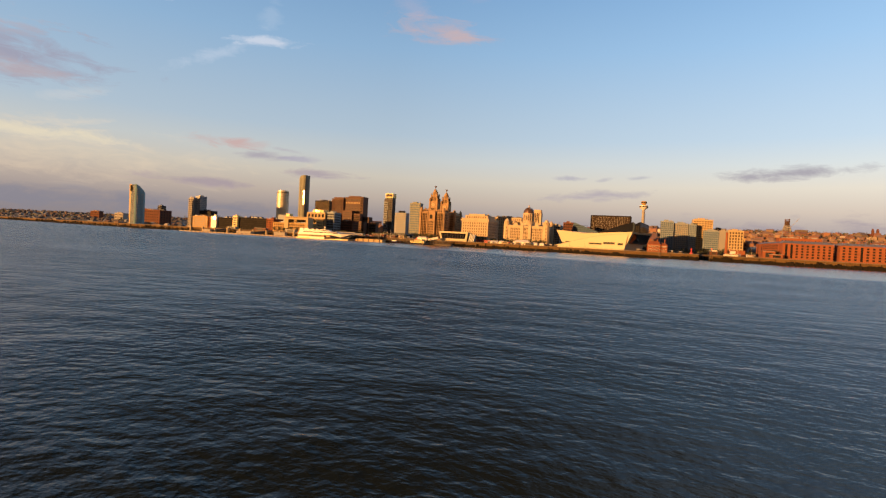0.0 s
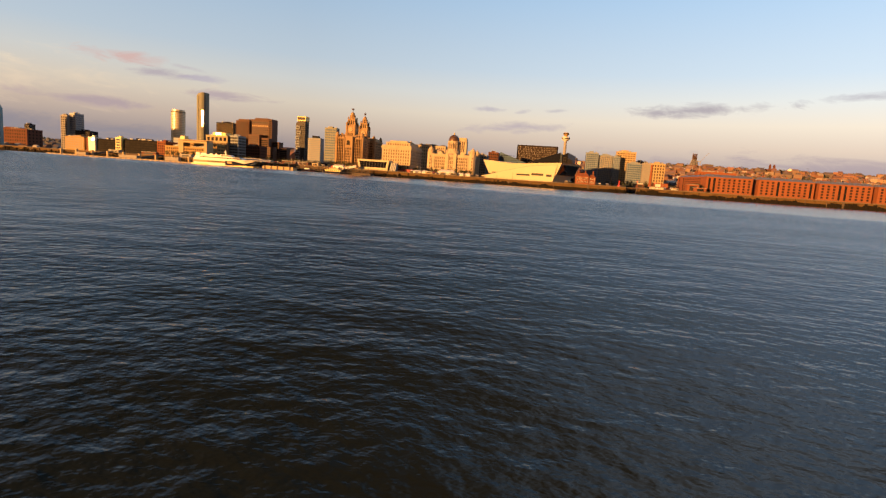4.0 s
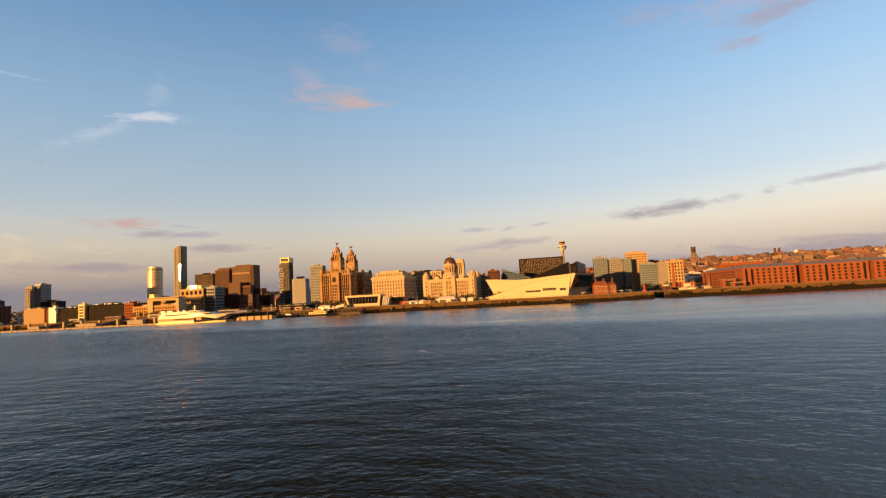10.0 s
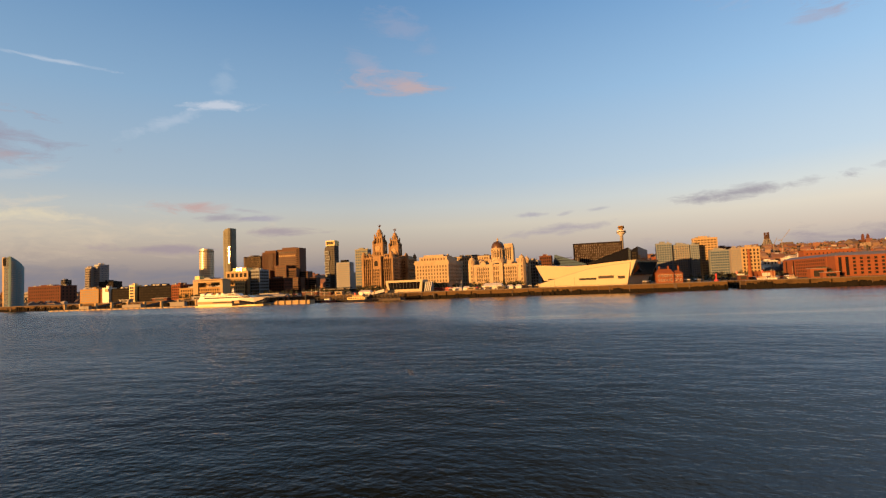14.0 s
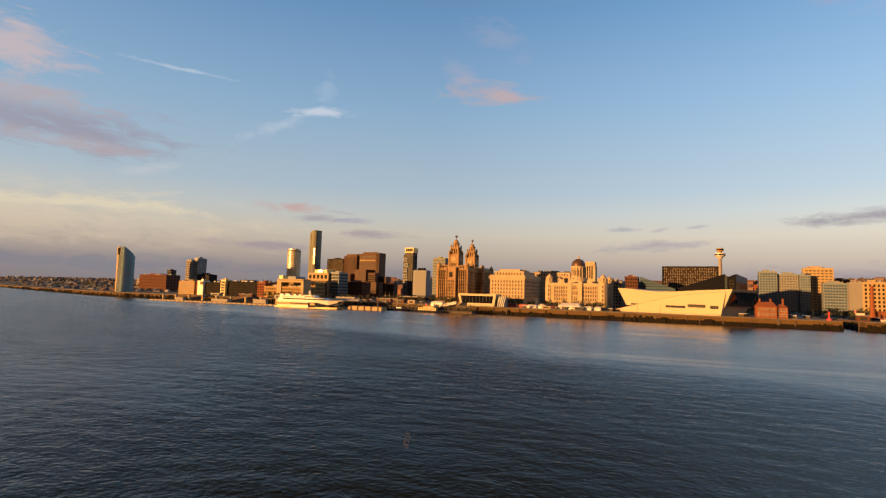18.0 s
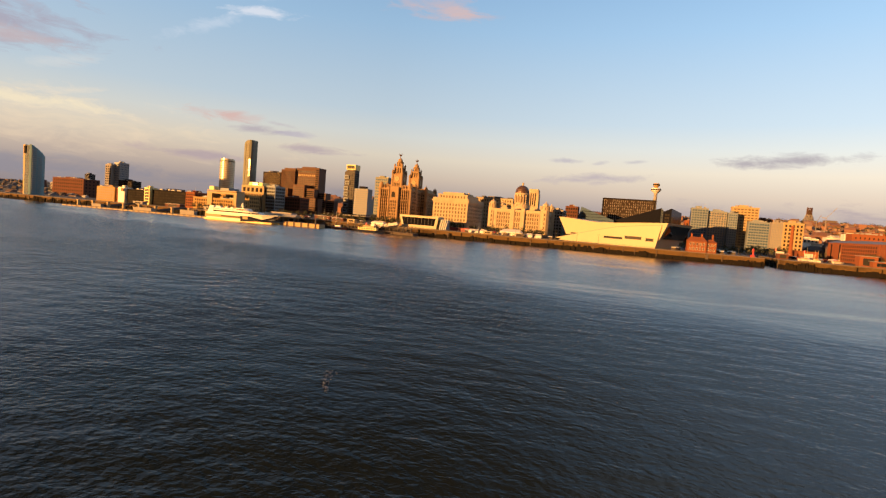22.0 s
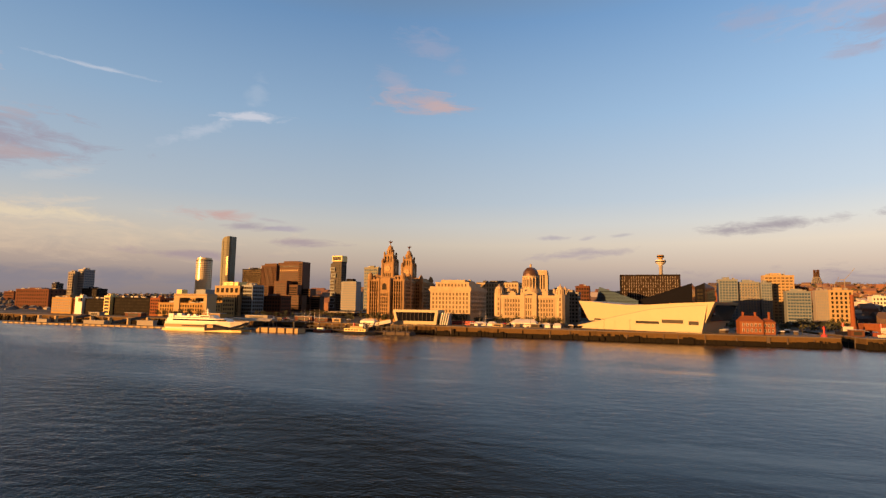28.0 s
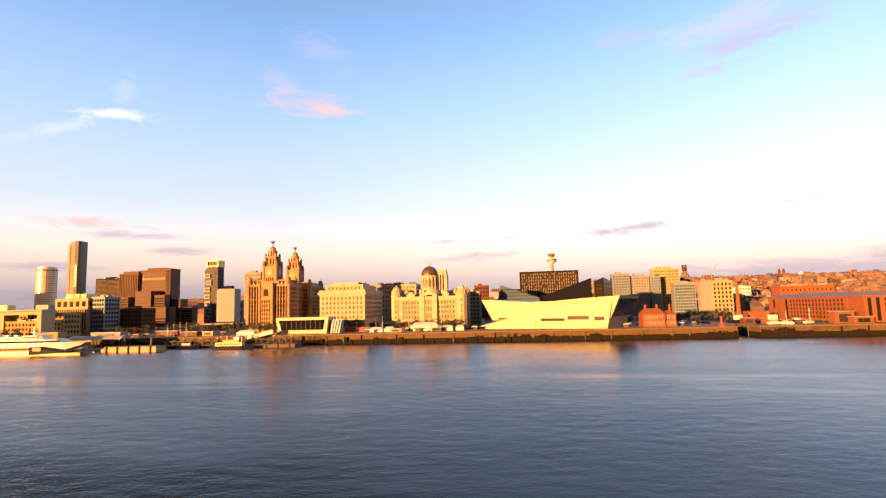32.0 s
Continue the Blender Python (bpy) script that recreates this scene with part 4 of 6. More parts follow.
def beacon():
    b = thing("beacon_tower", (364, 895, hill(364, 895)), 0, "tall pale concrete observation tower with a round pod", "tower")
    z = 162 - hill(364, 895)
    part("shaft", lathe(bmesh.new(), [(7.0, 0), (5.0, 20), (4.4, z - 30), (4.4, z - 24)], n=16), CONCRETE, b, "slim tapering shaft")
    part("pod", lathe(bmesh.new(), [(4.4, z - 27), (8.0, z - 23.5), (12.4, z - 20), (12.6, z - 14.5), (11.4, z - 13.8), (11.4, z - 12.8), (5, z - 12.4)], n=24), WHITE, b)
    part("pod_glass", lathe(bmesh.new(), [(12.75, z - 19), (12.75, z - 15.8)], n=24), GLASS, b)
    part("crown", lathe(bmesh.new(), [(5.0, z - 12.4), (5.0, z - 8.5), (8.2, z - 7.5), (8.4, z - 1.2), (7.2, z)], n=20), TAN, b)
    part("crown_band", lathe(bmesh.new(), [(8.55, z - 5.6), (8.55, z - 2.4)], n=20), DARK, b)


def plain_block(name, at, size, mat, label, rows=6, cols=8, side_cols=4, turn=0.0, frame_mat=None, glass=None, fill=(0.6, 0.55), base=2.0, roof=None, group="", bands=0, parapet=1.0, left=False):
    """An office or flat block: wall, parapet, plant room and windows on the sides that face the river."""
    w, d, h = size
    b = thing(name, at, turn, label, "building", group)
    part("wall", boxes((0, w, 0, d, 0, h)), mat, b)
    part("parapet", boxes((-0.25, w + 0.25, -0.25, d + 0.25, h, h + parapet)), roof or mat, b)
    part("plant_room", boxes((w * 0.25, w * 0.6, d * 0.3, d * 0.7, h + parapet, h + parapet + 2.8)), roof or mat, b)
    # tanks, ducts, rails and aerials on the roof
    rr = random.Random(int(w * 37 + at[0]))
    bm = bmesh.new()
    for _ in range(int(3 + w / 6)):
        x, y, a = rr.uniform(0.05, 0.85) * w, rr.uniform(0.05, 0.6) * d, rr.uniform(0.8, 0.1 * w + 1)
        box(bm, x, min(w, x + a), y, y + rr.uniform(0.8, 0.2 * d + 1), h + parapet, h + parapet + rr.uniform(0.7, 2.4))
    for _ in range(2):
        x, y = rr.uniform(0.1, 0.9) * w, rr.uniform(0.1, 0.6) * d
        box(bm, x, x + 0.16, y, y + 0.16, h + parapet, h + parapet + rr.uniform(3, 7))
    part("roof_plant", bm, LEAD if roof is None else STEEL, b, "grey roof tanks, ducts and aerials")["kind"] = "stuff"
    fm = frame_mat or mat
    if rows:
        windows(b, (w * 0.03, -0.02), FRONT, w * 0.94, base, h - 0.8, cols, rows, fm, glass, fill)
        if side_cols:
            windows(b, (w + 0.02, d * 0.05), SIDE, d * 0.9, base, h - 0.8, side_cols, rows, fm, glass, fill)
            if left:
                windows(b, (-0.02, d * 0.95), LEFT, d * 0.9, base, h - 0.8, side_cols, rows, fm, glass, fill)
    for i in range(bands):
        z = h * (i + 1) / (bands + 1)
        part("floor_band", boxes((-0.3, w + 0.3, -0.3, d + 0.3, z - 0.45, z + 0.45)), fm, b)
    return b


liver_building()
cunard_building()
port_building()
vent_tower()
museum()
mann_island()
beacon()


# ---- towers and blocks of the business quarter ----
def alexandra_tower():
    b = thing("apartment_tower", (-696, 0, G), 0, "slender pale apartment tower with a curved sloping crown", "tower")
    # the tower's thin sunlit edge is put into colour as a cream strip
    part("lit_face", prism(bmesh.new(), [(1.5, 0), (6, -0.7), (6, 10), (1.5, 10)], 0, 85, top=[(-2, 0), (6, -0.7), (6, 10), (-2, 10)]), CREAM, b)
    part("dark_face", boxes((6, 22, -1.0, 10, 0, 84)), GLASS_DARK, b)
    ring = [(22, -2.4), (26, 0), (27, 14), (25, 30), (21, 41), (2, 41), (2, 10)]
    part("glass_wing", prism(bmesh.new(), ring, 0, 64), GLASS_TEAL, b)
    bm = bmesh.new()
    lo = [bm.verts.new((x, y, 64)) for x, y in ring]
    hi = [bm.verts.new((x, y, z)) for (x, y), z in zip(ring, (86, 85, 80, 73, 67, 67, 83))]
    for i in range(7):
        bm.faces.new((lo[i], lo[(i + 1) % 7], hi[(i + 1) % 7], hi[i]))
    bm.faces.new(hi)
    part("crown", bm, GLASS_TEAL, b, "curved glass crown falling to one side")
    part("roof_terrace", boxes((4, 11, -2.6, 1, 70, 83)), DARK, b)
    for k in range(21):
        part("balcony", boxes((26.2, 28.4, 2, 12, 4 + k * 3.6, 5.0 + k * 3.6)), LEAD, b)
        part("balcony", boxes((25.6, 27.6, 18, 28, 4 + k * 3.0, 4.9 + k * 3.0)), LEAD, b)
    windows(b, (7, -1.02), FRONT, 14, 3, 84, 3, 20, GLASS_GREY, GLASS, fill=(0.6, 0.5))
    b.scale = (0.75, 0.62, 1.0)


def west_tower():
    b = thing("skyscraper", (-428, 228, G + 4), 0, "tall slender glass skyscraper with a curved top", "tower")
    w, d, h = 20.0, 16.0, 124.0
    ring = [(2, 0), (7, -1.6), (14, -1.6), (18, 0), (20, 3), (20, d), (0, d), (0, 3)]
    part("shaft", prism(bmesh.new(), ring, 0, h), GLASS_BLUE, b)
    bm = bmesh.new()
    lo = [bm.verts.new((x, y, h)) for x, y in ring]
    hi = [bm.verts.new((x, y, h + z)) for (x, y), z in zip(ring, (4.5, 8.0, 10.0, 10.0, 9.5, 10.0, 5.0, 3.5))]
    for i in range(8):
        bm.faces.new((lo[i], lo[(i + 1) % 8], hi[(i + 1) % 8], hi[i]))
    bm.faces.new(hi)
    part("crown", bm, GLASS_BLUE, b, "sloping crown")
    part("side_screen", prism(bmesh.new(), [(-0.5, 3), (2, -0.6), (6.8, -2.2), (7.2, -1.6), (2.2, 0.1), (0, 3.2)], 6, h + 2), GLASS_BLUE, b)
    for k in range(38):
        part("floor_band", prism(bmesh.new(), [(7, -1.85), (14, -1.85), (18.1, -0.25), (20.2, 3), (20.2, 12), (19.9, 12), (19.9, 3.2), (14, -1.4), (7, -1.4)], 4 + k * 3.2, 4.35 + k * 3.2), STEEL, b)


def beetham_tower():
    b = thing("apartment_tower", (-505, 275, G + 4), 0, "faceted round apartment tower of pale metal and glass", "tower")
    n = 28
    part("shaft", lathe(bmesh.new(), [(14.5, 0), (14.5, 96), (13.2, 96.2), (13.2, 99.5)], n=n), PALE_METAL, b)
    part("top_ring", lathe(bmesh.new(), [(14.8, 93.5), (14.8, 95.2)], n=n), DARK, b)
    for i in range(0, n, 2):
        a = 2 * math.pi * i / n
        part("rib", boxes((-0.3, 0.3, -0.2, 0.3, 2, 97)), PALE_METAL, b).matrix_basis = pose(14.6 * math.cos(a), 14.6 * math.sin(a), 0, 0, 0, math.degrees(a) + 90)
    for k in range(24):
        part("floor_band", lathe(bmesh.new(), [(14.7, 6 + k * 3.7), (14.7, 6.6 + k * 3.7)], n=n), STEEL, b)
    part("podium", boxes((4, 26, -22, 10, 0, 38)), GLASS_GREY, b)


def sandcastle():
    b = thing("office_complex", (-318, 200, G + 4), 0, "stepped brown ribbed-concrete office complex", "building")
    blocks = [(0, 30, 0, 22, 77), (30, 74, 4, 24, 81), (70, 78, 2, 26, 82.5), (10, 24, -12, 0, 42), (36, 60, -14, 4, 50), (48, 78, -10, 6, 44), (76, 92, 6, 24, 38), (90, 108, 10, 24, 26), (-8, 96, -24, -10, 27), (34, 64, -30, -12, 16)]
    for x0, x1, y0, y1, h in blocks:
        p = part("block", boxes((x0, x1, y0, y1, 0, h), (x0 - 0.3, x1 + 0.3, y0 - 0.3, y1 + 0.3, h, h + 1.2)), CONCRETE_BROWN, b)
    pilasters(b, CONCRETE_BROWN, 1, 29, 0, 30, 76, 12, 1.1, 0.7, "rib")
    windows(b, (2, -0.02), FRONT, 26, 44, 75, 11, 8, CONCRETE_BROWN, GLASS, (0.55, 0.5))
    windows(b, (33, 3.98), FRONT, 36, 52, 66, 9, 4, CONCRETE_BROWN, GLASS, (0.6, 0.5))
    # cream panes put the sun's glare on this window row into colour
    windows(b, (33, 3.98), FRONT, 36, 67, 72, 9, 1, CONCRETE_BROWN, CREAM, (0.7, 0.6), name="lit_panel")
    windows(b, (33, 3.98), FRONT, 36, 73, 79, 9, 1, CONCRETE_BROWN, GLASS, (0.6, 0.5))
    windows(b, (38, -14.02), FRONT, 20, 28, 48, 7, 5, CONCRETE_BROWN, GLASS, (0.55, 0.5))
    windows(b, (-6, -24.02), FRONT, 100, 14, 26, 26, 3, CONCRETE_BROWN, GLASS, (0.55, 0.5))
    # dark strips, storey by storey between the concrete bands, paint these blocks as shaded
    for x0, x1, y, za, zb in ((11, 23, -12, 28, 40), (49, 77, -10, 28, 42), (61, 73, 4, 46, 50), (77, 91, 6, 14, 36), (91, 107, 10, 6, 24), (35, 63, -30, 4, 14), (71.5, 77, 2, 46, 80), (-7, 33, -24, 3, 12), (66, 95, -24, 3, 12)):
        z = za
        while z < zb:
            part("window_strip", boxes((x0, x1, y - 0.12, y + 0.05, z, z + 2.1)), GLASS_OLD, b)
            z += 3.6
    for x0, x1, y, z in ((3, 27, 4, 78.2), (38, 66, 8, 82.2)):
        part("roof_house", boxes((x0, x1, y, y + 10, z, z + 3.2)), CONCRETE_BROWN, b)


def unity_tower():
    b = thing("apartment_tower", (-193, 212, G + 4), 0, "dark apartment tower with projecting bays and a white framed roof box", "tower")
    part("shaft", boxes((0, 20, 0, 17, 0, 80)), STEEL, b)
    part("roof_slope", prism(bmesh.new(), [(0, 0), (20, 0), (20, 17), (0, 17)], 80, 84, top=[(5, 0), (20, 0), (20, 17), (5, 17)]), STEEL, b)
    part("roof_box", boxes((4, 22, -3, 15, 84, 85.8), (4, 22, -3, 15, 91.6, 93.5), (4, 5.6, -3, 15, 85.8, 91.6), (20.4, 22, -3, 15, 85.8, 91.6), (5.6, 20.4, -1.5, 14, 85.8, 91.6)), YELLOW, b, "white framed penthouse box")
    windows(b, (6, -1.52), FRONT, 14, 86, 91.6, 3, 1, DARK, GLASS, (0.85, 0.8))
    rnd = random.Random(8)
    for k in range(7):
        x = rnd.choice((0.5, 1.5, 2.5))
        part("bay", boxes((x, x + 8.5, -1.8, 0.1, 8 + k * 10, 14.5 + k * 10), (x + 1, x + 7.5, -1.95, -1.7, 9.4 + k * 10, 13.2 + k * 10)), GLASS_GREY, b, "projecting grey bay")
        part("bay_glass", boxes((x + 1.2, x + 7.3, -2.05, -1.9, 9.6 + k * 10, 13.0 + k * 10)), GLASS, b)
    windows(b, (12, -0.02), FRONT, 7.5, 4, 79, 2, 20, DARK, GLASS, (0.7, 0.5))
    windows(b, (20.02, 1), SIDE, 15, 4, 79, 4, 20, DARK, GLASS, (0.6, 0.5))


def atlantic_hotel():
    b = thing("hotel_tower", (-132, 130, G + 2), 0, "white boat-shaped hotel tower with banded floors on a dark podium", "hotel")
    ring = [(0, 8), (8, 0), (27, 2), (27, 18), (8, 20), (0, 15)]
    part("core", prism(bmesh.new(), ring, 8, 50), GLASS_GREY, b)
    for k in range(12):
        part("floor_band", prism(bmesh.new(), [(x + (x - 13) * 0.03, y + (y - 10) * 0.03) for x, y in ring], 9.5 + k * 3.4, 11.2 + k * 3.4), CONCRETE, b)
    part("plant_room", boxes((9, 20, 6, 15, 50, 54)), DARK, b)
    part("podium", boxes((-14, 34, -14, 24, 0, 5)), DARK, b)
    part("canopy", boxes((-15, 35, -16, 25, 5, 6.4)), CONCRETE, b)


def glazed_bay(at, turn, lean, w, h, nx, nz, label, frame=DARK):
    """An added bay of mirror panes in a slim dark frame, to glint on the water; lean tips the panes back by some
    degrees.
    """
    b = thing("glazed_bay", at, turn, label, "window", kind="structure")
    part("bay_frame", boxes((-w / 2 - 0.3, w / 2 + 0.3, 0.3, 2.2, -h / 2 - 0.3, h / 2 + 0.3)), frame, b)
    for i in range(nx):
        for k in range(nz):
            p = part("mirror_pane", boxes((0.1 * w / nx, 0.9 * w / nx, 0, 0.16, 0.16 * h / nz, 0.84 * h / nz)), GLINT_MIRROR, b)
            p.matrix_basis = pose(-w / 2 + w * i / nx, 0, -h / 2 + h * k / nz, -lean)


# turn and lean are aimed at spots of water in the camera's view
glazed_bay((-411.5, 226.0, 92), 0.54, -0.31, 4, 34, 2, 11, "added mirror bay high on a skyscraper, aimed to glint", GLASS_BLUE)
glazed_bay((-266, 60.3, 53.4), 0.33, 0.55, 11, 5, 7, 2, "added mirror bay on a cream office roof storey, aimed to glint", CREAM)
glazed_bay((-454, -13.6, 28), 4.1, 1.74, 5, 4.4, 2, 2, "added mirror bay at the head of a stair tower, aimed to glint")
alexandra_tower()
west_tower()
beetham_tower()
sandcastle()
unity_tower()
atlantic_hotel()

plain_block("office_tower", (-388, 240, G + 4), (40, 30, 74), DARK, "dark office block with pale window bands", 9, 1, 1, frame_mat=CREAM, fill=(0.96, 0.5), base=38)
plain_block("office_block", (-289, 58, G), (42, 30, 42), CREAM, "cream office block with tall ribs and a bright roof storey", 1, 5, 6, turn=0, base=31, fill=(0.62, 0.62), parapet=0.6)
ribs = thing("rib_screen", (-289, 57.6, G), 0, "tall cream ribs in front of dark office glazing", "screen", kind="structure")
part("glazing", boxes((1, 41, 0.1, 0.35, 6, 29)), GLASS_OLD, ribs)
for i in range(15):
    part("rib", boxes((0.6 + i * 2.87, 1.5 + i * 2.87, -0.8, 0.1, 5, 30)), CREAM, ribs)
# the glare on this storey is painted as plain yellow
part("roof_storey", boxes((11, 36, 4, 22, 42.7, 48)), YELLOW, ribs, "roof storey painted yellow for sun glare")
plain_block("glass_office", (-246, 62, G), (17, 26, 43), GLASS_GREY, "grey glass office wing", 8, 5, 5, frame_mat=STEEL)
plain_block("flat_block", (-645, 112, G), (15, 12, 66), CONCRETE, "cream end tower of a waterside flat block", 14, 3, 0)
plain_block("flat_block", (-631, 119, G), (14, 20, 71), LEAD, "tall grey waterside flat block", 16, 5, 6, frame_mat=LEAD, glass=GLASS_DARK)
plain_block("flat_block", (-618, 118, G), (34, 20, 38), DARK, "lower dark wing of a waterside flat block", 9, 6, 5, frame_mat=STEEL)
plain_block("hotel", (-514, -8, G), (38, 30, 22), TAN, "tan riverside hotel with glazed ground floors", 5, 8, 5, glass=GLASS_GREY)
plain_block("office_block", (-475, -6, G), (11, 30, 21), BRICK, "brick riverside office block", 5, 3, 3)
plain_block("stair_tower", (-464, -12, G), (13, 14, 23), WHITE, "white rendered stair tower", 0)
plain_block("glass_office", (-450, -8, G), (40, 34, 21), DARK, "dark glass riverside office block", 5, 12, 6, frame_mat=DARK, fill=(0.85, 0.6))
# yellow walls stand in for the sun's reflection in the stair glazing
plain_block("stair_tower", (-410, -13, G), (10.5, 14, 25), YELLOW, "glazed stair tower painted yellow for reflected sun", 5, 1, 0, glass=GLASS, fill=(0.8, 0.7))
plain_block("glass_office", (-399, -8, G), (65, 34, 23), DARK, "long dark glass riverside office block", 5, 20, 6, frame_mat=DARK, fill=(0.85, 0.6))
plain_block("office_block", (-333, -10, G), (16, 30, 23), BRICK, "red brick riverside office wing", 5, 4, 5)
plain_block("hotel", (-317, -12, G), (77, 26, 17), TAN, "tan riverside hotel with arched ground floor", 3, 18, 5, fill=(0.5, 0.6))
plain_block("hotel_wing", (-300, 16, G), (60, 24, 25), TAN, "tan upper wing of the riverside hotel", 4, 12, 5, fill=(0.6, 0.55))
portal = thing("hotel_portal", (-291, -13.5, G), 0, "tall cream concrete portal frame over the hotel roof", "frame")
part("lintel", boxes((0, 52, 0, 18, 24.5, 27.5), (0, 52, 0, 18, 28.2, 29.6)), CREAM, portal)
for x, w in ((0, 9), (47, 5)):
    part("pier", boxes((x, x + w, 0.2, 17.8, 0, 24.5)), CREAM, portal)
part("stair_head", boxes((2, 10, 2, 12, 29.6, 35)), YELLOW, portal)
plain_block("brick_office", (-241, 98, G), (34, 26, 29), BRICK_DARK, "dark brick office block", 5, 7, 5)
plain_block("warehouse", (-976, 250, G), (98, 40, 40), BRICK_DARK, "long old brick dock warehouse", 5, 14, 4, fill=(0.4, 0.5))
plain_block("flat_tower", (-940, 300, G), (14, 16, 54), DARK, "dark narrow tower block", 12, 4, 4, frame_mat=CONCRETE)
plain_block("green_office", (-124, 196, G + 3), (24, 16, 73), GLASS_BLUE, "greenish glass office tower", 14, 6, 4, frame_mat=GLASS_GREY, glass=GLASS_DARK, fill=(0.7, 0.5))
plain_block("office_building", (70, 150, G + 3), (58, 60, 48), PORTLAND, "pale stone interwar office block", 8, 14, 12, fill=(0.45, 0.6), roof=SLATE)
plain_block("office_building", (196, 66, G), (16, 40, 36), CONCRETE, "grey stone office block", 8, 4, 8)
plain_block("brick_building", (196, 250, G + 4), (20, 30, 46), BRICK_DARK, "red brick office building with gables", 8, 5, 5)
plain_block("flat_block", (379, 196, G + 2), (22, 14, 55), GLASS_GREY, "grey glass apartment tower", 15, 6, 8, frame_mat=GLASS_GREY, glass=GLASS_DARK, fill=(0.7, 0.6), group="apartment towers")
plain_block("flat_block", (402, 200, G + 2), (24, 14, 52), GLASS_GREY, "grey glass apartment tower with pale bands", 14, 7, 3, frame_mat=CREAM, glass=GLASS_DARK, fill=(0.65, 0.55), group="apartment towers")
plain_block("flat_block", (427, 196, G + 2), (12, 14, 51), GLASS_GREY, "grey slab of an apartment tower", 14, 4, 8, frame_mat=GLASS_GREY, glass=GLASS_DARK, group="apartment towers")
plain_block("hotel_tower", (434, 212, G + 2), (34, 14, 61), CREAM, "buff hotel tower with banded windows", 15, 7, 8, fill=(0.7, 0.5), glass=GLASS_WARM, group="apartment towers")
plain_block("glass_block", (450, 180, G + 2), (26, 12, 40), GLASS_GREY, "grey glass hotel wing", 10, 8, 8, frame_mat=GLASS_GREY, glass=GLASS_DARK, fill=(0.8, 0.6))
plain_block("brick_block", (476, 250, G + 3), (19, 30, 46), BRICK_DARK, "dark brick city block", 9, 6, 6)
plain_block("diamond_block", (471, 150, G), (13, 10, 42), CONCRETE, "pale office block with a slanted window pattern", 12, 7, 8, glass=GLASS_GREY, fill=(0.45, 0.6))
plain_block("cream_block", (484, 148, G), (23, 10, 42.5), CREAM, "cream office block with large windows", 8, 5, 8, fill=(0.5, 0.62))
plain_block("dock_warehouse", (560, 150, G), (60, 20, 34), BRICK, "brick dock warehouse with a hipped roof", 5, 12, 8, fill=(0.3, 0.4))


def metro_cathedral():
    z0 = 105.0
    b = thing("cathedral", (923, 1608, z0 - 30), 0, "round concrete cathedral with a conical roof and crowned lantern", "cathedral")
    part("base", lathe(bmesh.new(), [(48, 0), (48, 34)], n=24), CONCRETE, b)
    part("cone_roof", lathe(bmesh.new(), [(50, 30), (26, 46), (14, 62), (12, 68)], n=24), SLATE, b)
    part("lantern", lathe(bmesh.new(), [(12.5, 66), (13.5, 83)], n=16), BRONZE, b)
    for i in range(16):
        a = 2 * math.pi * i / 16
        p = part("pinnacle", boxes((-0.9, 0.9, -0.9, 0.9, 66, 93)), CONCRETE_BROWN, b)
        p.matrix_basis = pose(13.8 * math.cos(a), 13.8 * math.sin(a), 0, 0, 0, math.degrees(a))
        p = part("buttress", prism(bmesh.new(), [(-1, -1), (1, -1), (1, 1), (-1, 1)], 0, 68, top=[(-1, -38), (1, -38), (1, -36), (-1, -36)]), CONCRETE, b)
        p.matrix_basis = pose(52 * math.cos(a), 52 * math.sin(a), 0, 0, 0, math.degrees(a) - 90)

    b.scale = (0.62, 0.62, 1.0)


metro_cathedral()


# ---- the brick dock ----
def dock_warehouse(x0, x1, y, h, seed, turn):
    w, d = x1 - x0, 20.0
    b = thing("dock_warehouse", (x0, y, G + 0.3), turn, "long five-storey red brick dock warehouse with small iron windows", "warehouse", group="dock warehouses")
    part("wall", boxes((0, w, 0, d, 0, h), (-0.3, w + 0.3, -0.3, d + 0.3, h - 1.0, h), (-0.2, w + 0.2, -0.2, d + 0.2, 0, 1.2)), BRICK, b)
    part("roof", prism(bmesh.new(), [(0, 0), (w, 0), (w, d), (0, d)], h, h + 3.2, top=[(2, 6), (w - 2, 6), (w - 2, d - 6), (2, d - 6)]), SLATE, b)
    n = max(3, int(w / 6.0))
    rnd = random.Random(seed)
    dark = {rnd.randrange(n) for _ in range(2)}
    windows(b, (1, -0.02), FRONT, w - 2, 1.5, h - 1.5, n, 5, BRICK_DARK, GLASS_OLD, (0.36, 0.58), skip=lambda i, k: i in dark)
    for i in dark:
        s = 1 + (w - 2) / n * (i + 0.5)
        part("hoist_bay", boxes((s - 1.3, s + 1.3, -0.12, 0.1, 1.2, h - 1.6)), DARK, b, "flat dark strip for a hoist bay")
    for k in range(int(w / 14)):
        part("chimney", boxes((6 + k * 14, 7.4 + k * 14, 9, 10.4, h + 2, h + 5)), BRICK, b)


for x0, x1, y, h, seed, turn in ((512, 567, -75, 20.5, 2, -1), (574, 638, -76, 20.5, 3, -1), (643, 702, -77, 20.5, 4, -1), (708, 770, -78, 20.5, 5, -1), (777, 850, -80, 20.5, 6, -4), (858, 940, -86, 20.5, 7, -6)):
    dock_warehouse(x0, x1, y, h, seed, turn)
for x0, x1, y, seed in ((540, 630, 58, 11), (640, 730, 56, 12), (740, 830, 52, 13)):
    dock_warehouse(x0, x1, y, 22, seed, -1)


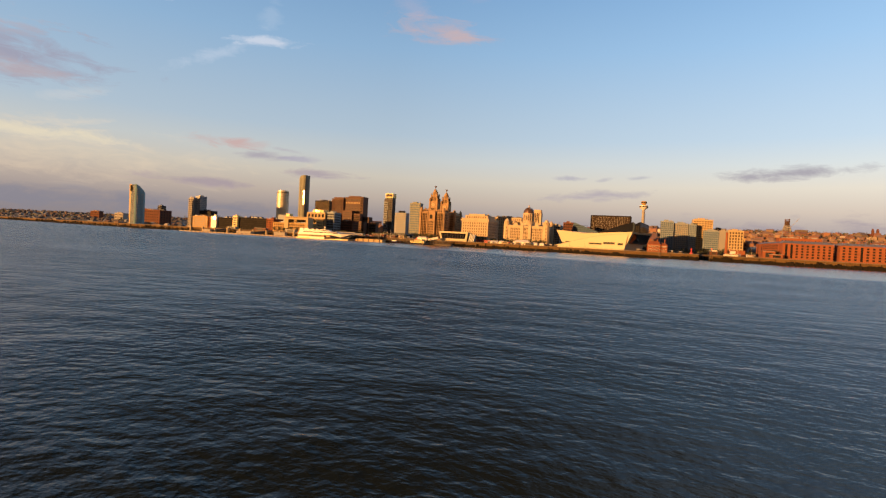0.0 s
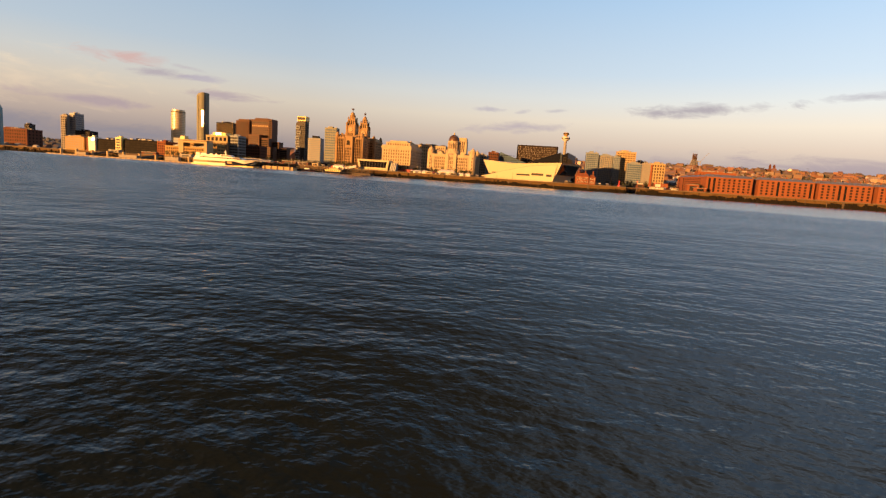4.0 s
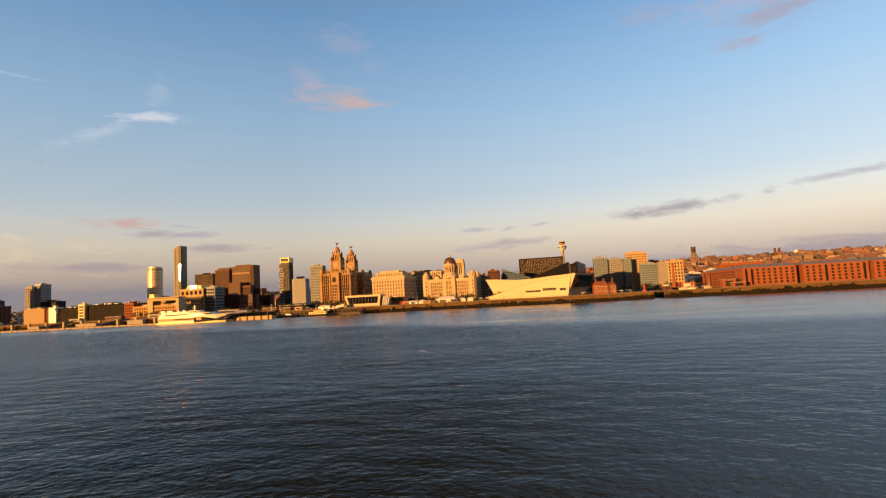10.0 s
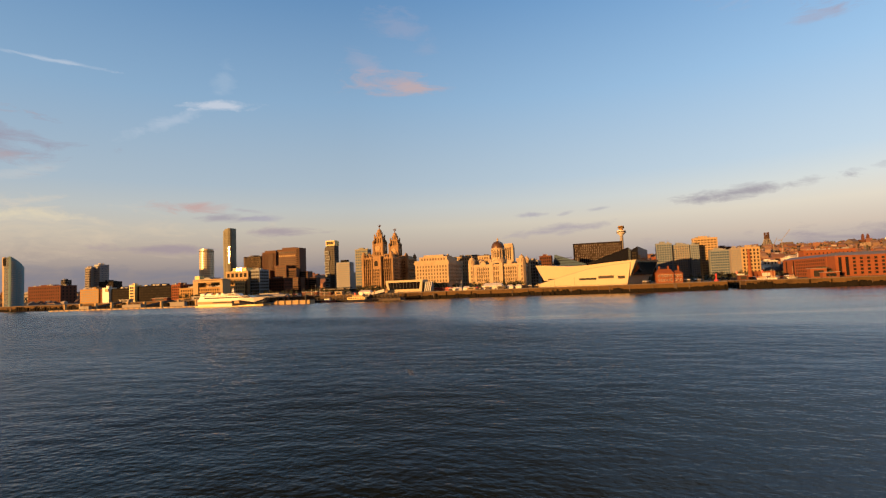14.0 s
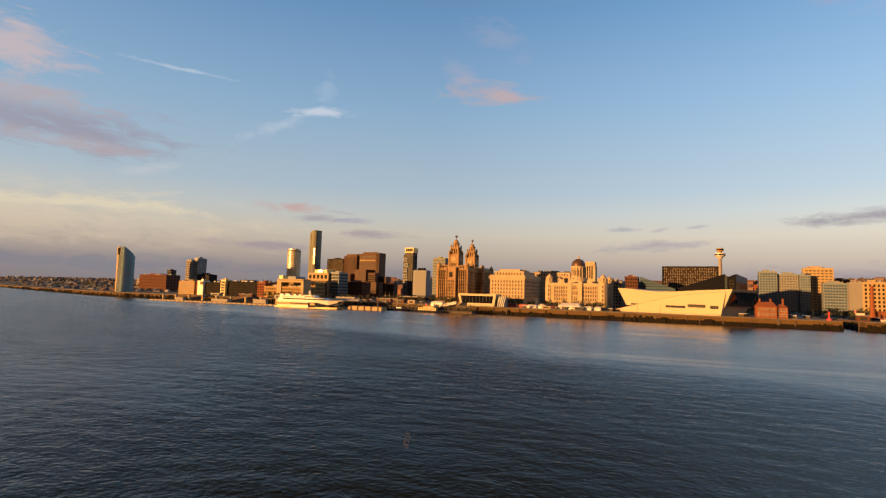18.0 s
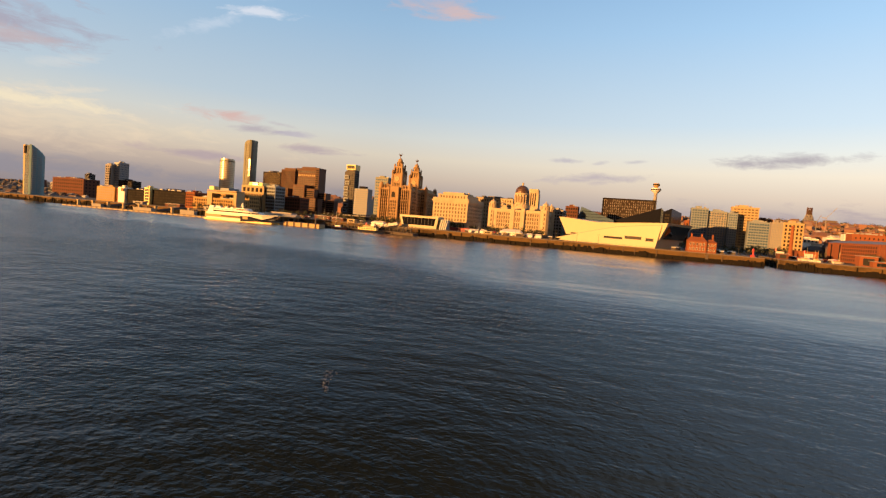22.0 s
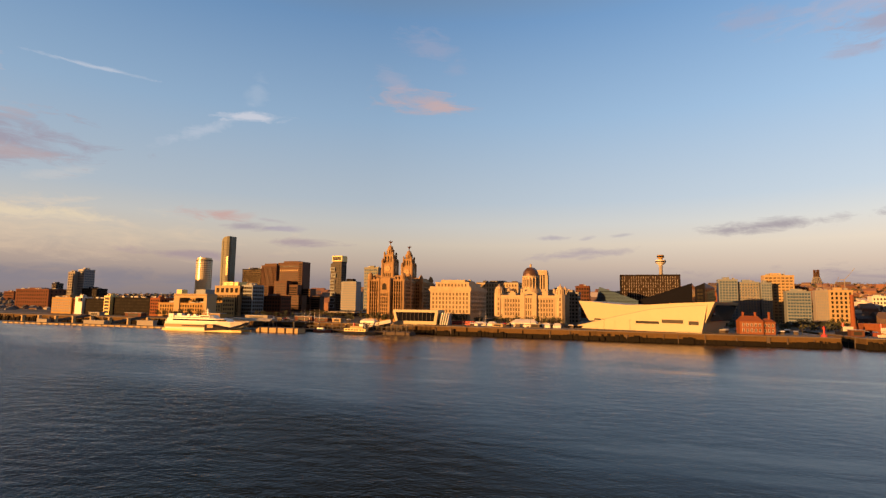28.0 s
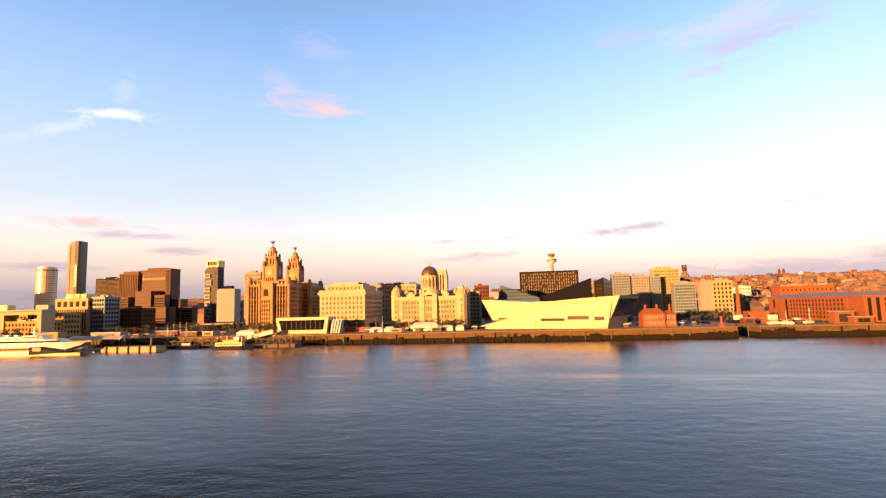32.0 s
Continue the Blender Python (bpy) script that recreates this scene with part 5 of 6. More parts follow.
def end_range():
    b = thing("dock_warehouse", (512, -55, G + 0.3), 0, "red brick end range of the dock warehouses with a hoist bay", "warehouse", group="dock warehouses")
    part("wall", boxes((0, 22, 0.4, 130, 0, 20.5)), BRICK, b)
    part("cornice", boxes((-0.3, 22.3, 0.4, 130.3, 19.6, 20.7)), BRICK, b)
    part("roof", prism(bmesh.new(), [(0, 1), (22, 1), (22, 130), (0, 130)], 20.7, 23.5, top=[(7, 4), (15, 4), (15, 126), (7, 126)]), SLATE, b)
    windows(b, (-0.02, 88), LEFT, 84, 1.5, 19, 16, 5, BRICK_DARK, GLASS_OLD, (0.38, 0.58))
    for y in (94, 118):
        part("hoist_bay", boxes((-0.12, 0.1, y - 1.6, y + 1.6, 1.2, 19)), DARK, b, "flat dark strip for a hoist bay")


end_range()


def chimney():
    b = thing("dock_chimney", (463, 28, G), 0, "tall tapering brick chimney of an old pump house", "chimney")
    part("shaft", lathe(bmesh.new(), [(2.9, 0), (2.8, 4), (2.1, 8), (1.4, 33), (1.8, 33.6), (1.8, 35), (1.5, 35.4)], n=10), BRICK, b)
    part("pump_house", boxes((5, 24, -8, 12, 0, 9)), BRICK, b)


def pilot_house():
    b = thing("pilot_house", (349, -72, G + 0.1), 0, "red brick Victorian dock office with gables and chimneys", "house")
    for x0, x1, y0, y1, h, r in ((0, 17, 0, 14, 10.5, 4.5), (17, 26, 2, 14, 10, 3)):
        part("wall", boxes((x0, x1, y0, y1, 0, h), (x0 - 0.25, x1 + 0.25, y0 - 0.25, y1 + 0.25, h - 0.5, h)), BRICK, b)
        m = (y0 + y1) / 2
        part("roof", prism(bmesh.new(), [(x0 - 0.4, y0 - 0.4), (x1 + 0.4, y0 - 0.4), (x1 + 0.4, y1 + 0.4), (x0 - 0.4, y1 + 0.4)], h, h + r, top=[(x0 + 2.5, m - 0.1), (x1 - 2.5, m - 0.1), (x1 - 2.5, m + 0.1), (x0 + 2.5, m + 0.1)]), BRICK, b)
    windows(b, (1, -0.02), FRONT, 15, 1, 10, 5, 2, WHITE, GLASS, (0.42, 0.55))
    windows(b, (17.5, 1.98), FRONT, 8, 1, 9.5, 3, 2, WHITE, GLASS, (0.42, 0.55))
    for x in (3, 12, 22):
        part("chimney", boxes((x, x + 1.3, 6, 7.3, 9, 17.5), (x - 0.2, x + 1.5, 5.8, 7.5, 17.5, 18)), BRICK, b)


chimney()
pilot_house()

# ---- ferry terminal, landing stages and ships ----
def ferry_terminal():
    b = thing("ferry_terminal", (40, -66, G), 0, "angular white ferry terminal with a long dark window", "building")
    L, D, H = 44.0, 20.0, 15.0
    bm = bmesh.new()
    box(bm, -1, L + 2.5, -1.5, D, 12.6, H, 0)
    box(bm, 1.5, L + 1, -1.5, D, 0.5, 4.0, 0)
    for xa, xb, xc, xd in ((-1, 1.6, 1.5, 4.2), (L - 0.5, L + 2.5, L - 2, L + 1)):
        v = [bm.verts.new(p) for p in ((xc, -1.5, 4), (xd, -1.5, 4), (xb, -1.5, 12.6), (xa, -1.5, 12.6), (xc, D, 4), (xd, D, 4), (xb, D, 12.6), (xa, D, 12.6))]
        for f in ((0, 1, 2, 3), (5, 4, 7, 6), (1, 5, 6, 2), (4, 0, 3, 7)):
            bm.faces.new([v[i] for i in f])
    part("frame", bm, JURA, b)
    part("window_band", boxes((1.2, L, 0.2, D - 1, 4, 12.6)), BLACK_GLASS, b, "long dark window band")
    for i in range(9):
        part("mullion", boxes((4 + i * 4.3, 4.3 + i * 4.3, -0.2, 0.3, 4, 12.6)), STEEL, b)
    part("end_screen", boxes((L + 3, L + 11, 2, 16, 0.5, 12)), GLASS_GREY, b, "slanted glass end screen")
    for i in range(4):
        v = part("end_fin", boxes((0, 0.6, -0.6, 0.4, 0.5, 13)), WHITE, b)
        v.matrix_basis = pose(L + 3.5 + i * 2.3, 1.6, 0, 0, 12, 0)
    # covered gangway down to the stage
    g = part("gangway", prism(bmesh.new(), [(0, 0), (34, 0), (34, 4.5), (0, 4.5)], 0, 3.2), WHITE, b, "sloping covered white gangway")
    g.matrix_basis = pose(-30, -22, -5.4, 0, -13, 14)


def pontoon(name, x0, x1, y0, y1, label, mat=CONCRETE, h=2.0, deck=TIMBER):
    b = thing(name, (x0, y0, 0), 0, label, "landing stage")
    w, d = x1 - x0, y1 - y0
    part("hull", boxes((0, w, 0, d, -1.2, h - 0.3)), mat, b)
    part("deck", boxes((-0.3, w + 0.3, -0.3, d + 0.3, h - 0.3, h)), deck, b)
    n = max(2, int(w / 9))
    for i in range(n):
        part("fender", boxes((w * (i + 0.5) / n - 0.5, w * (i + 0.5) / n + 0.5, -0.9, -0.3, -1, h + 0.5)), TIMBER, b)
    for i in range(max(2, int(w / 24))):
        x = w * (i + 0.5) / max(2, int(w / 24))
        part("mooring_post", lathe(bmesh.new(), [(0.8, -2), (0.8, h + 5.5), (0.5, h + 6)], x, d - 1, 8), STEEL, b)
    return b


def princes_stage():
    b = thing("landing_stage", (-430, -125, 0), 0, "long floating concrete landing stage with pale fender blocks", "landing stage")
    part("hull", boxes((0, 246, 0, 15, -1, 1.4)), CONCRETE, b)
    part("deck", boxes((-0.3, 246.3, -0.3, 15.3, 1.4, 1.9)), ASPHALT, b)
    rnd = random.Random(3)
    for i in range(27):
        part("fender_block", boxes((4 + i * 9, 9.2 + i * 9, -0.8, -0.3, -0.6, 1.5)), CREAM, b)
    for i in range(9):
        x = 12 + i * 27
        part("mooring_dolphin", boxes((x, x + 2.2, 12, 15, 1.9, 8.5 + rnd.uniform(0, 2)), (x - 0.5, x + 2.7, 11.5, 15.5, 8.2, 9.0)), CREAM, b)
    for x, w, h in ((48, 16, 3.4), (120, 30, 3.6), (196, 22, 5)):
        part("shelter", boxes((x, x + w, 5, 10, 1.9, 1.9 + h), (x - 0.6, x + w + 0.6, 4.4, 10.6, 1.9 + h, 2.3 + h)), (CONCRETE), b)
    for x in (60, 150):
        g = part("link_bridge", boxes((-2, 2, 0, 46, 0, 0.8), (-2.2, -1.9, 0, 46, 0.8, 2.4), (1.9, 2.2, 0, 46, 0.8, 2.4)), STEEL, b)
        g.matrix_basis = pose(x, 14, 2, 7)


def fast_ferry():
    b = thing("catamaran_ferry", (-168, -150, 0), 0, "white high-speed catamaran car ferry with a dark pointed bow", "ship")
    L, W = 96.0, 26.0
    # hull: white above, with a dark bow sheer and a long low sponson
    bm = bmesh.new()
    st = [(0, 2, W - 2, 0.5, 9.5), (30, 0, W, 0.5, 9.5), (62, 0, W, 0.8, 9.8), (80, 3, W - 3, 2.6, 10.4), (90, 8, W - 8, 5.0, 11.0), (96, 12.4, W - 12.4, 8.5, 11.5)]
    rings = [[bm.verts.new(p) for p in ((x, y0 + 1.2, z0), (x, y1 - 1.2, z0), (x, y1, z1), (x, y0, z1))] for x, y0, y1, z0, z1 in st]
    for a, c in zip(rings, rings[1:]):
        for i in range(4):
            bm.faces.new((a[i], c[i], c[(i + 1) % 4], a[(i + 1) % 4]))
    bm.faces.new(rings[0])
    bm.faces.new(rings[-1][::-1])
    bmesh.ops.recalc_face_normals(bm, faces=bm.faces)
    part("hull", bm, WHITE, b)
    bm = bmesh.new()
    v = [bm.verts.new(p) for p in ((52, -0.25, 0.8), (80, 2.6, 2.2), (96.2, 12.2, 8.2), (96.3, 12.1, 10.2), (80, 2.2, 8.8), (60, -0.35, 7.4), (52, -0.25, 7.4))]
    bm.faces.new(v)
    w = [bm.verts.new(p.co + Vector((0, -0.25, 0))) for p in v]
    bm.faces.new(w)
    for i in range(7):
        bm.faces.new((v[i], v[(i + 1) % 7], w[(i + 1) % 7], w[i]))
    bmesh.ops.recalc_face_normals(bm, faces=bm.faces)
    part("bow_flash", bm, HULL, b, "navy blue painted bow")
    for y in (1.5, W - 6.5):
        # sunlight on the float is put into its gold colour
        part("float_hull", prism(bmesh.new(), [(-3, y), (84, y), (93, y + 2.5), (84, y + 5), (-3, y + 5)], -1.5, 2.0), YELLOW, b, "low float hull at the waterline, coloured sunlit gold")
    part("superstructure", prism(bmesh.new(), [(2, 2), (66, 2), (76, 5), (76, W - 5), (66, W - 2), (2, W - 2)], 9.5, 13.2, top=[(3, 2.4), (62, 2.4), (70, 6), (70, W - 6), (62, W - 2.4), (3, W - 2.4)]), WHITE, b)
    part("window_band", prism(bmesh.new(), [(10, 1.9), (63, 1.9), (73.6, 5.0), (73.6, 6), (63, 3), (10, 3)], 10.6, 12.2), GLASS, b)
    part("upper_deckhouse", boxes((8, 40, 5, W - 5, 13.2, 15.4)), WHITE, b)
    part("bridge", prism(bmesh.new(), [(40, 5), (54, 5), (58, 8), (58, W - 8), (54, W - 5), (40, W - 5)], 13.2, 16.4, top=[(41, 5.4), (53, 5.4), (55, 8), (55, W - 8), (53, W - 5.4), (41, W - 5.4)]), WHITE, b)
    part("bridge_window", boxes((42, 53, 4.85, 5.1, 14.4, 15.6)), GLASS, b)
    part("mast", boxes((45, 46, 12.4, 13.4, 16.4, 23), (43.5, 47.5, 11, 15, 19, 19.4), (44.5, 46.5, 10, 16, 21, 21.3)), WHITE, b)
    for x in (14, 24, 32):
        part("vent", boxes((x, x + 3, 7, 10, 15.4, 17.2)), WHITE, b)
    # the golden glint on the ferry's side is coloured in as a cream band
    part("side_band", boxes((1, 62, -0.2, 0.15, 3.9, 7.0)), CREAM, b, "band along the side, coloured cream for the sun's glint")
    for i in range(12):
        part("hull_mark", boxes((24 + i * 2.4, 25.7 + i * 2.4, -0.3, -0.1, 4.8, 6.4)), HULL, b)
    for i in range(22):
        part("cabin_window", boxes((11 + i * 2.35, 12.9 + i * 2.35, 1.8, 1.95, 10.7, 12.0)), BLACK_GLASS, b)
    part("deck_rail", boxes((2, 66, 2.2, 2.3, 13.9, 14.1), (2, 66, 2.2, 2.3, 13.5, 13.6)), STEEL, b)
    part("funnel_block", boxes((3, 9, 4, 9, 13.2, 17.5), (3, 9, W - 9, W - 4, 13.2, 17.5)), WHITE, b)
    part("stern_ramp", boxes((-2.5, 0.2, 6, W - 6, 2.0, 8.0)), STEEL, b)
    b.scale = (0.95, 0.8, 0.92)
    for x in (16, 28, 36):
        part("life_raft", lathe(bmesh.new(), [(0.8, 13.2), (0.8, 14.4)], x, 3.6, 8), WHITE, b)


def terminal_canopy():
    b = thing("passenger_canopy", (-122, -112, 0), 0, "pale curved passenger canopy beside the ferry berth", "canopy")
    bm = bmesh.new()
    n = 8
    rows = [[bm.verts.new((x, y, 9.5 + 2.8 * math.sin(math.pi * i / n))) for i, y in enumerate([14 * j / n for j in range(n + 1)])] for x in (0, 48)]
    for i in range(n):
        bm.faces.new((rows[0][i], rows[1][i], rows[1][i + 1], rows[0][i + 1]))
    bmesh.ops.solidify(bm, geom=bm.faces[:], thickness=0.4)
    part("canopy_roof", bm, WHITE, b)
    for i in range(7):
        for y in (0.6, 13.4):
            part("post", boxes((1 + i * 7.6, 1.4 + i * 7.6, y - 0.2, y + 0.2, 2, 9.6)), STEEL, b)
    part("base_pontoon", boxes((-2, 50, -1, 15, -1, 2)), CONCRETE, b)


def ferry_boat():
    b = thing("ferry_boat", (8, -116, 0), 0, "small white and cream river ferry boat", "boat")
    part("hull", prism(bmesh.new(), [(0, 1), (24, 0), (32, 3.5), (24, 7), (0, 6)], -0.6, 2.6, top=[(-0.6, 0.6), (24, -0.4), (33.5, 3.5), (24, 7.4), (-0.6, 6.4)]), HULL, b, "dark painted hull")
    part("main_deck_house", boxes((2, 24, 1, 6, 2.6, 5.2)), YELLOW, b)
    part("upper_deck_house", boxes((8, 21, 1.5, 5.5, 5.2, 7.4)), CREAM, b)
    part("wheelhouse", boxes((17, 21, 2, 5, 7.4, 9.4)), WHITE, b)
    part("funnel", lathe(bmesh.new(), [(1, 7.4), (0.9, 10.4)], 11, 3.5, 10), RED, b)
    for i in range(7):
        part("window", boxes((3.2 + i * 2.9, 5.2 + i * 2.9, 0.88, 1.05, 3.4, 4.6)), GLASS, b)


ferry_terminal()
princes_stage()
fast_ferry()
terminal_canopy()
ferry_boat()
pontoon("landing_stage", -76, -30, -130, -118, "floating landing stage with a bright pale side wall", CREAM, 4.6)
pontoon("landing_stage", -48, 4, -96, -84, "dark floating landing stage", DARK, 2.4)
def stage_truss(x0, n, y, h, label):
    """Dark steel frames and booms that stand on a landing stage."""
    b = thing("stage_truss", (x0, y, 2.4), 0, label, "truss")
    for i in range(n):
        part("post", boxes((i * 5 - 0.25, i * 5 + 0.25, -0.25, 0.25, 0, h - (i % 3) * 0.8)), STEEL, b)
        if i:
            part("boom", boxes((i * 5 - 5, i * 5, -0.2, 0.2, h * 0.62, h * 0.62 + 0.5)), STEEL, b)
            d = part("brace", boxes((0, 6.2, -0.15, 0.15, -0.15, 0.15)), TIMBER, b)
            d.matrix_basis = pose(i * 5 - 5, 0, 0.4, 0, -34 if i % 2 else -20, 0)
    for i in range(0, n, 3):
        part("lamp_box", boxes((i * 5 - 0.7, i * 5 + 0.7, -0.5, 0.5, h, h + 0.7)), CREAM, b)


stage_truss(8, 13, -103, 6.5, "dark steel frames on the ferry landing stage")
stage_truss(20, 11, -93, 7.5, "dark steel gangway frames behind the ferry landing stage")
stage_truss(-46, 10, -92, 5.0, "low dark steel frames on a landing stage")
pontoon("landing_stage", 4, 72, -106, -90, "floating river ferry landing stage with timber fenders", TIMBER, 2.6)


# ---- the town behind ----
TOWN = surface("town_walls", (0.30, 0.19, 0.12), 0.85, vary=0.2, scale=6.0)


def island_colours(m, stops):
    """Gives every separate house of a mesh its own tone."""
    n = m.node_tree
    geo = n.nodes.new("ShaderNodeNewGeometry")
    ramp = n.nodes.new("ShaderNodeValToRGB")
    ramp.color_ramp.interpolation = "CONSTANT"
    els = ramp.color_ramp.elements
    while len(els) < len(stops):
        els.new(0.5)
    for e, (p, c) in zip(els, stops):
        e.position, e.color = p, (*c, 1)
    n.links.new(geo.outputs["Random Per Island"], ramp.inputs[0])
    b = next(x for x in n.nodes if x.type == "BSDF_PRINCIPLED")
    old = b.inputs["Base Color"].links[0].from_socket
    mix = n.nodes.new("ShaderNodeMix")
    mix.data_type, mix.blend_type = "RGBA", "MIX"
    mix.inputs[0].default_value = 0.75
    n.links.new(old, mix.inputs[6])
    n.links.new(ramp.outputs[0], mix.inputs[7])
    n.links.new(mix.outputs[2], b.inputs["Base Color"])


island_colours(TOWN, [(0.0, (0.117, 0.044, 0.025)), (0.24, (0.172, 0.068, 0.038)), (0.46, (0.218, 0.136, 0.085)), (0.58, (0.296, 0.240, 0.178)), (0.66, (0.062, 0.056, 0.055)), (0.84, (0.125, 0.080, 0.060)), (0.95, (0.468, 0.432, 0.374))])


def houses(name, count, xs, ys, sizes, heights, seed, label, keep=None, mat=None):
    """Far rooftops: gabled houses and flat blocks, too many to count."""
    rnd = random.Random(seed)
    verts, faces = [], []
    for _ in range(count):
        x, y = rnd.uniform(*xs), rnd.uniform(*ys)
        if keep and not keep(x, y):
            continue
        w, d, h = rnd.uniform(*sizes), rnd.uniform(*sizes), rnd.uniform(*heights)
        z = hill(x, y) - 1.0
        gable = rnd.random() < 0.6
        t = rnd.uniform(-0.5, 0.5)
        c, s = math.cos(t), math.sin(t)
        n = len(verts)

        def at(px, py, pz):
            verts.append((x + c * px - s * py, y + s * px + c * py, z + pz))

        for pz in (0, h):
            for px, py in ((-w / 2, -d / 2), (w / 2, -d / 2), (w / 2, d / 2), (-w / 2, d / 2)):
                at(px, py, pz)
        faces += [(n, n + 1, n + 5, n + 4), (n + 1, n + 2, n + 6, n + 5), (n + 2, n + 3, n + 7, n + 6), (n + 3, n, n + 4, n + 7)]
        if gable:
            at(-w / 2, 0, h + d * 0.3)
            at(w / 2, 0, h + d * 0.3)
            faces += [(n + 4, n + 5, n + 9, n + 8), (n + 6, n + 7, n + 8, n + 9), (n + 5, n + 6, n + 9), (n + 7, n + 4, n + 8)]
        else:
            faces.append((n + 4, n + 5, n + 6, n + 7))
    me = bpy.data.meshes.new(name)
    me.from_pydata(verts, [], faces)
    me.materials.append(mat or TOWN)
    tagged(new(name, me), label, "town", kind="stuff")


# blue-grey tones put the far shore's haze into the wall colours
NORTH = surface("far_works_walls", (0.07, 0.05, 0.04), 0.9, vary=0.3, scale=6.0, spec=0.05)
island_colours(NORTH, [(0.0, (0.10, 0.095, 0.10)), (0.3, (0.16, 0.11, 0.09)), (0.5, (0.09, 0.105, 0.13)), (0.72, (0.19, 0.20, 0.22)), (0.93, (0.40, 0.38, 0.36))])
houses("far_houses", 9000, (350, 2900), (480, 1800), (6, 15), (5, 11), 21, "brick terraces and roofs on the ridge behind the town")
houses("far_offices", 240, (380, 1900), (420, 1300), (12, 30), (11, 20), 22, "mixed city blocks on the slope behind the docks")
houses("mid_offices", 170, (-620, 380), (330, 900), (22, 48), (18, 34), 23, "city blocks behind the business quarter")
houses("near_sheds", 44, (440, 1000), (190, 420), (12, 30), (6, 13), 24, "low blocks behind the brick docks", mat=NORTH)
houses("north_docks", 1500, (-3800, -760), (60, 1500), (6, 17), (2, 4.5), 25, "low dock sheds and brick works along the far shore", keep=lambda x, y: y > -0.36 * (x + 800) + 60 and y < -0.36 * (x + 800) + 500, mat=NORTH)
houses("north_town", 2800, (-3800, -300), (500, 2300), (6, 15), (4, 9), 26, "far low town north of the docks", keep=lambda x, y: y > -0.36 * (x + 800) + 260, mat=NORTH)


def far_block(x, y, w, d, h, mat, label, rows=0, cols=0, name="town_building"):
    z = hill(x, y)
    return plain_block(name, (x, y, z), (w, d, h), mat, label, rows, cols, 0, fill=(0.5, 0.5))


rnd = random.Random(77)
for x, y, w, h, mat, label in (
    (610, 520, 26, 24, WHITE, "bright white rendered city block"), (660, 560, 22, 26, WHITE, "white rendered apartment block"),
    (735, 700, 30, 26, WHITE, "white domed hall among brick roofs"), (540, 470, 34, 28, BRICK, "red brick city office block"),
    (505, 420, 22, 34, CREAM, "cream stone city office block"), (395, 420, 30, 44, BRICK, "red brick office block"), (440, 520, 30, 40, CREAM, "cream office block behind the apartment towers"),
    (350, 480, 26, 38, TAN, "tan brick city office block"), (560, 640, 40, 30, TAN, "tan stone civic office block"), (800, 640, 36, 24, BRICK, "red brick block on the slope"),
    (900, 720, 40, 22, BRICK, "red brick school on the slope"), (470, 640, 24, 46, CONCRETE, "plain concrete slab office block"),
    (250, 330, 40, 44, CONCRETE, "grey concrete office block"), (150, 300, 34, 46, PORTLAND, "pale stone office block"), (20, 260, 40, 50, PORTLAND, "pale stone bank block"),
    (-60, 240, 30, 52, BRICK_DARK, "dark brick office block"), (-230, 330, 36, 40, CONCRETE, "grey concrete office block"), (-140, 320, 34, 36, BRICK_DARK, "dark brick warehouse block"),
    (-560, 300, 40, 26, CREAM, "cream low office block"), (-470, 330, 26, 30, TAN, "tan brick city office block"), (-700, 330, 60, 18, YELLOW, "office block coloured yellow as if catching the sun"),
    (-820, 300, 34, 30, BRICK_DARK, "dark brick tower block"), (-1040, 330, 30, 34, BRICK_DARK, "dark brick tower block"), (-1180, 420, 90, 22, BRICK_DARK, "old brick dock warehouse"),
    (-1420, 560, 40, 30, CONCRETE, "tall grey dockside mill building"), (-1800, 760, 50, 30, BRICK_DARK, "tall dark dockside mill building"),
):
    far_block(x, y, w, rnd.uniform(18, 30), h, mat, label, 3, max(3, int(w / 6)))


def twin_church():
    b = thing("twin_towered_building", (1052, 1175, hill(1052, 1175)), 0, "dark brick building with twin towers on the ridge", "building")
    for x in (0, 13):
        part("tower", boxes((x, x + 6, 0, 6, 0, 30), (x + 1, x + 5, 1, 5, 30, 34)), BRICK_DARK, b)
    part("nave", boxes((-6, 26, 5, 30, 0, 18)), BRICK_DARK, b)


def tower_crane(x, y, h, reach, turn):
    b = thing("tower_crane", (x, y, hill(x, y)), turn, "slim grey tower crane over the roofs", "crane", group="cranes")
    part("mast", boxes((-0.6, 0.6, -0.6, 0.6, 0, h)), CONCRETE, b)
    j = part("jib", boxes((-0.4, 0.4, -0.4, 0.4, 0, reach)), CONCRETE, b)
    j.matrix_basis = pose(0, 0, h, 0, 38, 0)
    part("counter_jib", boxes((-9, 0, -0.7, 0.7, h - 1, h + 1)), CONCRETE, b)


twin_church()
def ridge_dome():
    x, y = 1128, 1200
    b = thing("domed_hall", (x, y, hill(x, y)), 0, "bright white domed hall among ridge rooftops", "building")
    z = 104 - hill(x, y)
    part("base", lathe(bmesh.new(), [(9, -3), (9, z - 4)], n=16), BRICK_DARK, b)
    part("dome", lathe(bmesh.new(), [(8.5, z - 4), (8.2, z - 1), (6.6, z + 2), (4, z + 4.2), (0.2, z + 5)], n=20), WHITE, b)


ridge_dome()
tower_crane(760, 900, 46, 34, 0)
tower_crane(742, 905, 36, 20, 30)


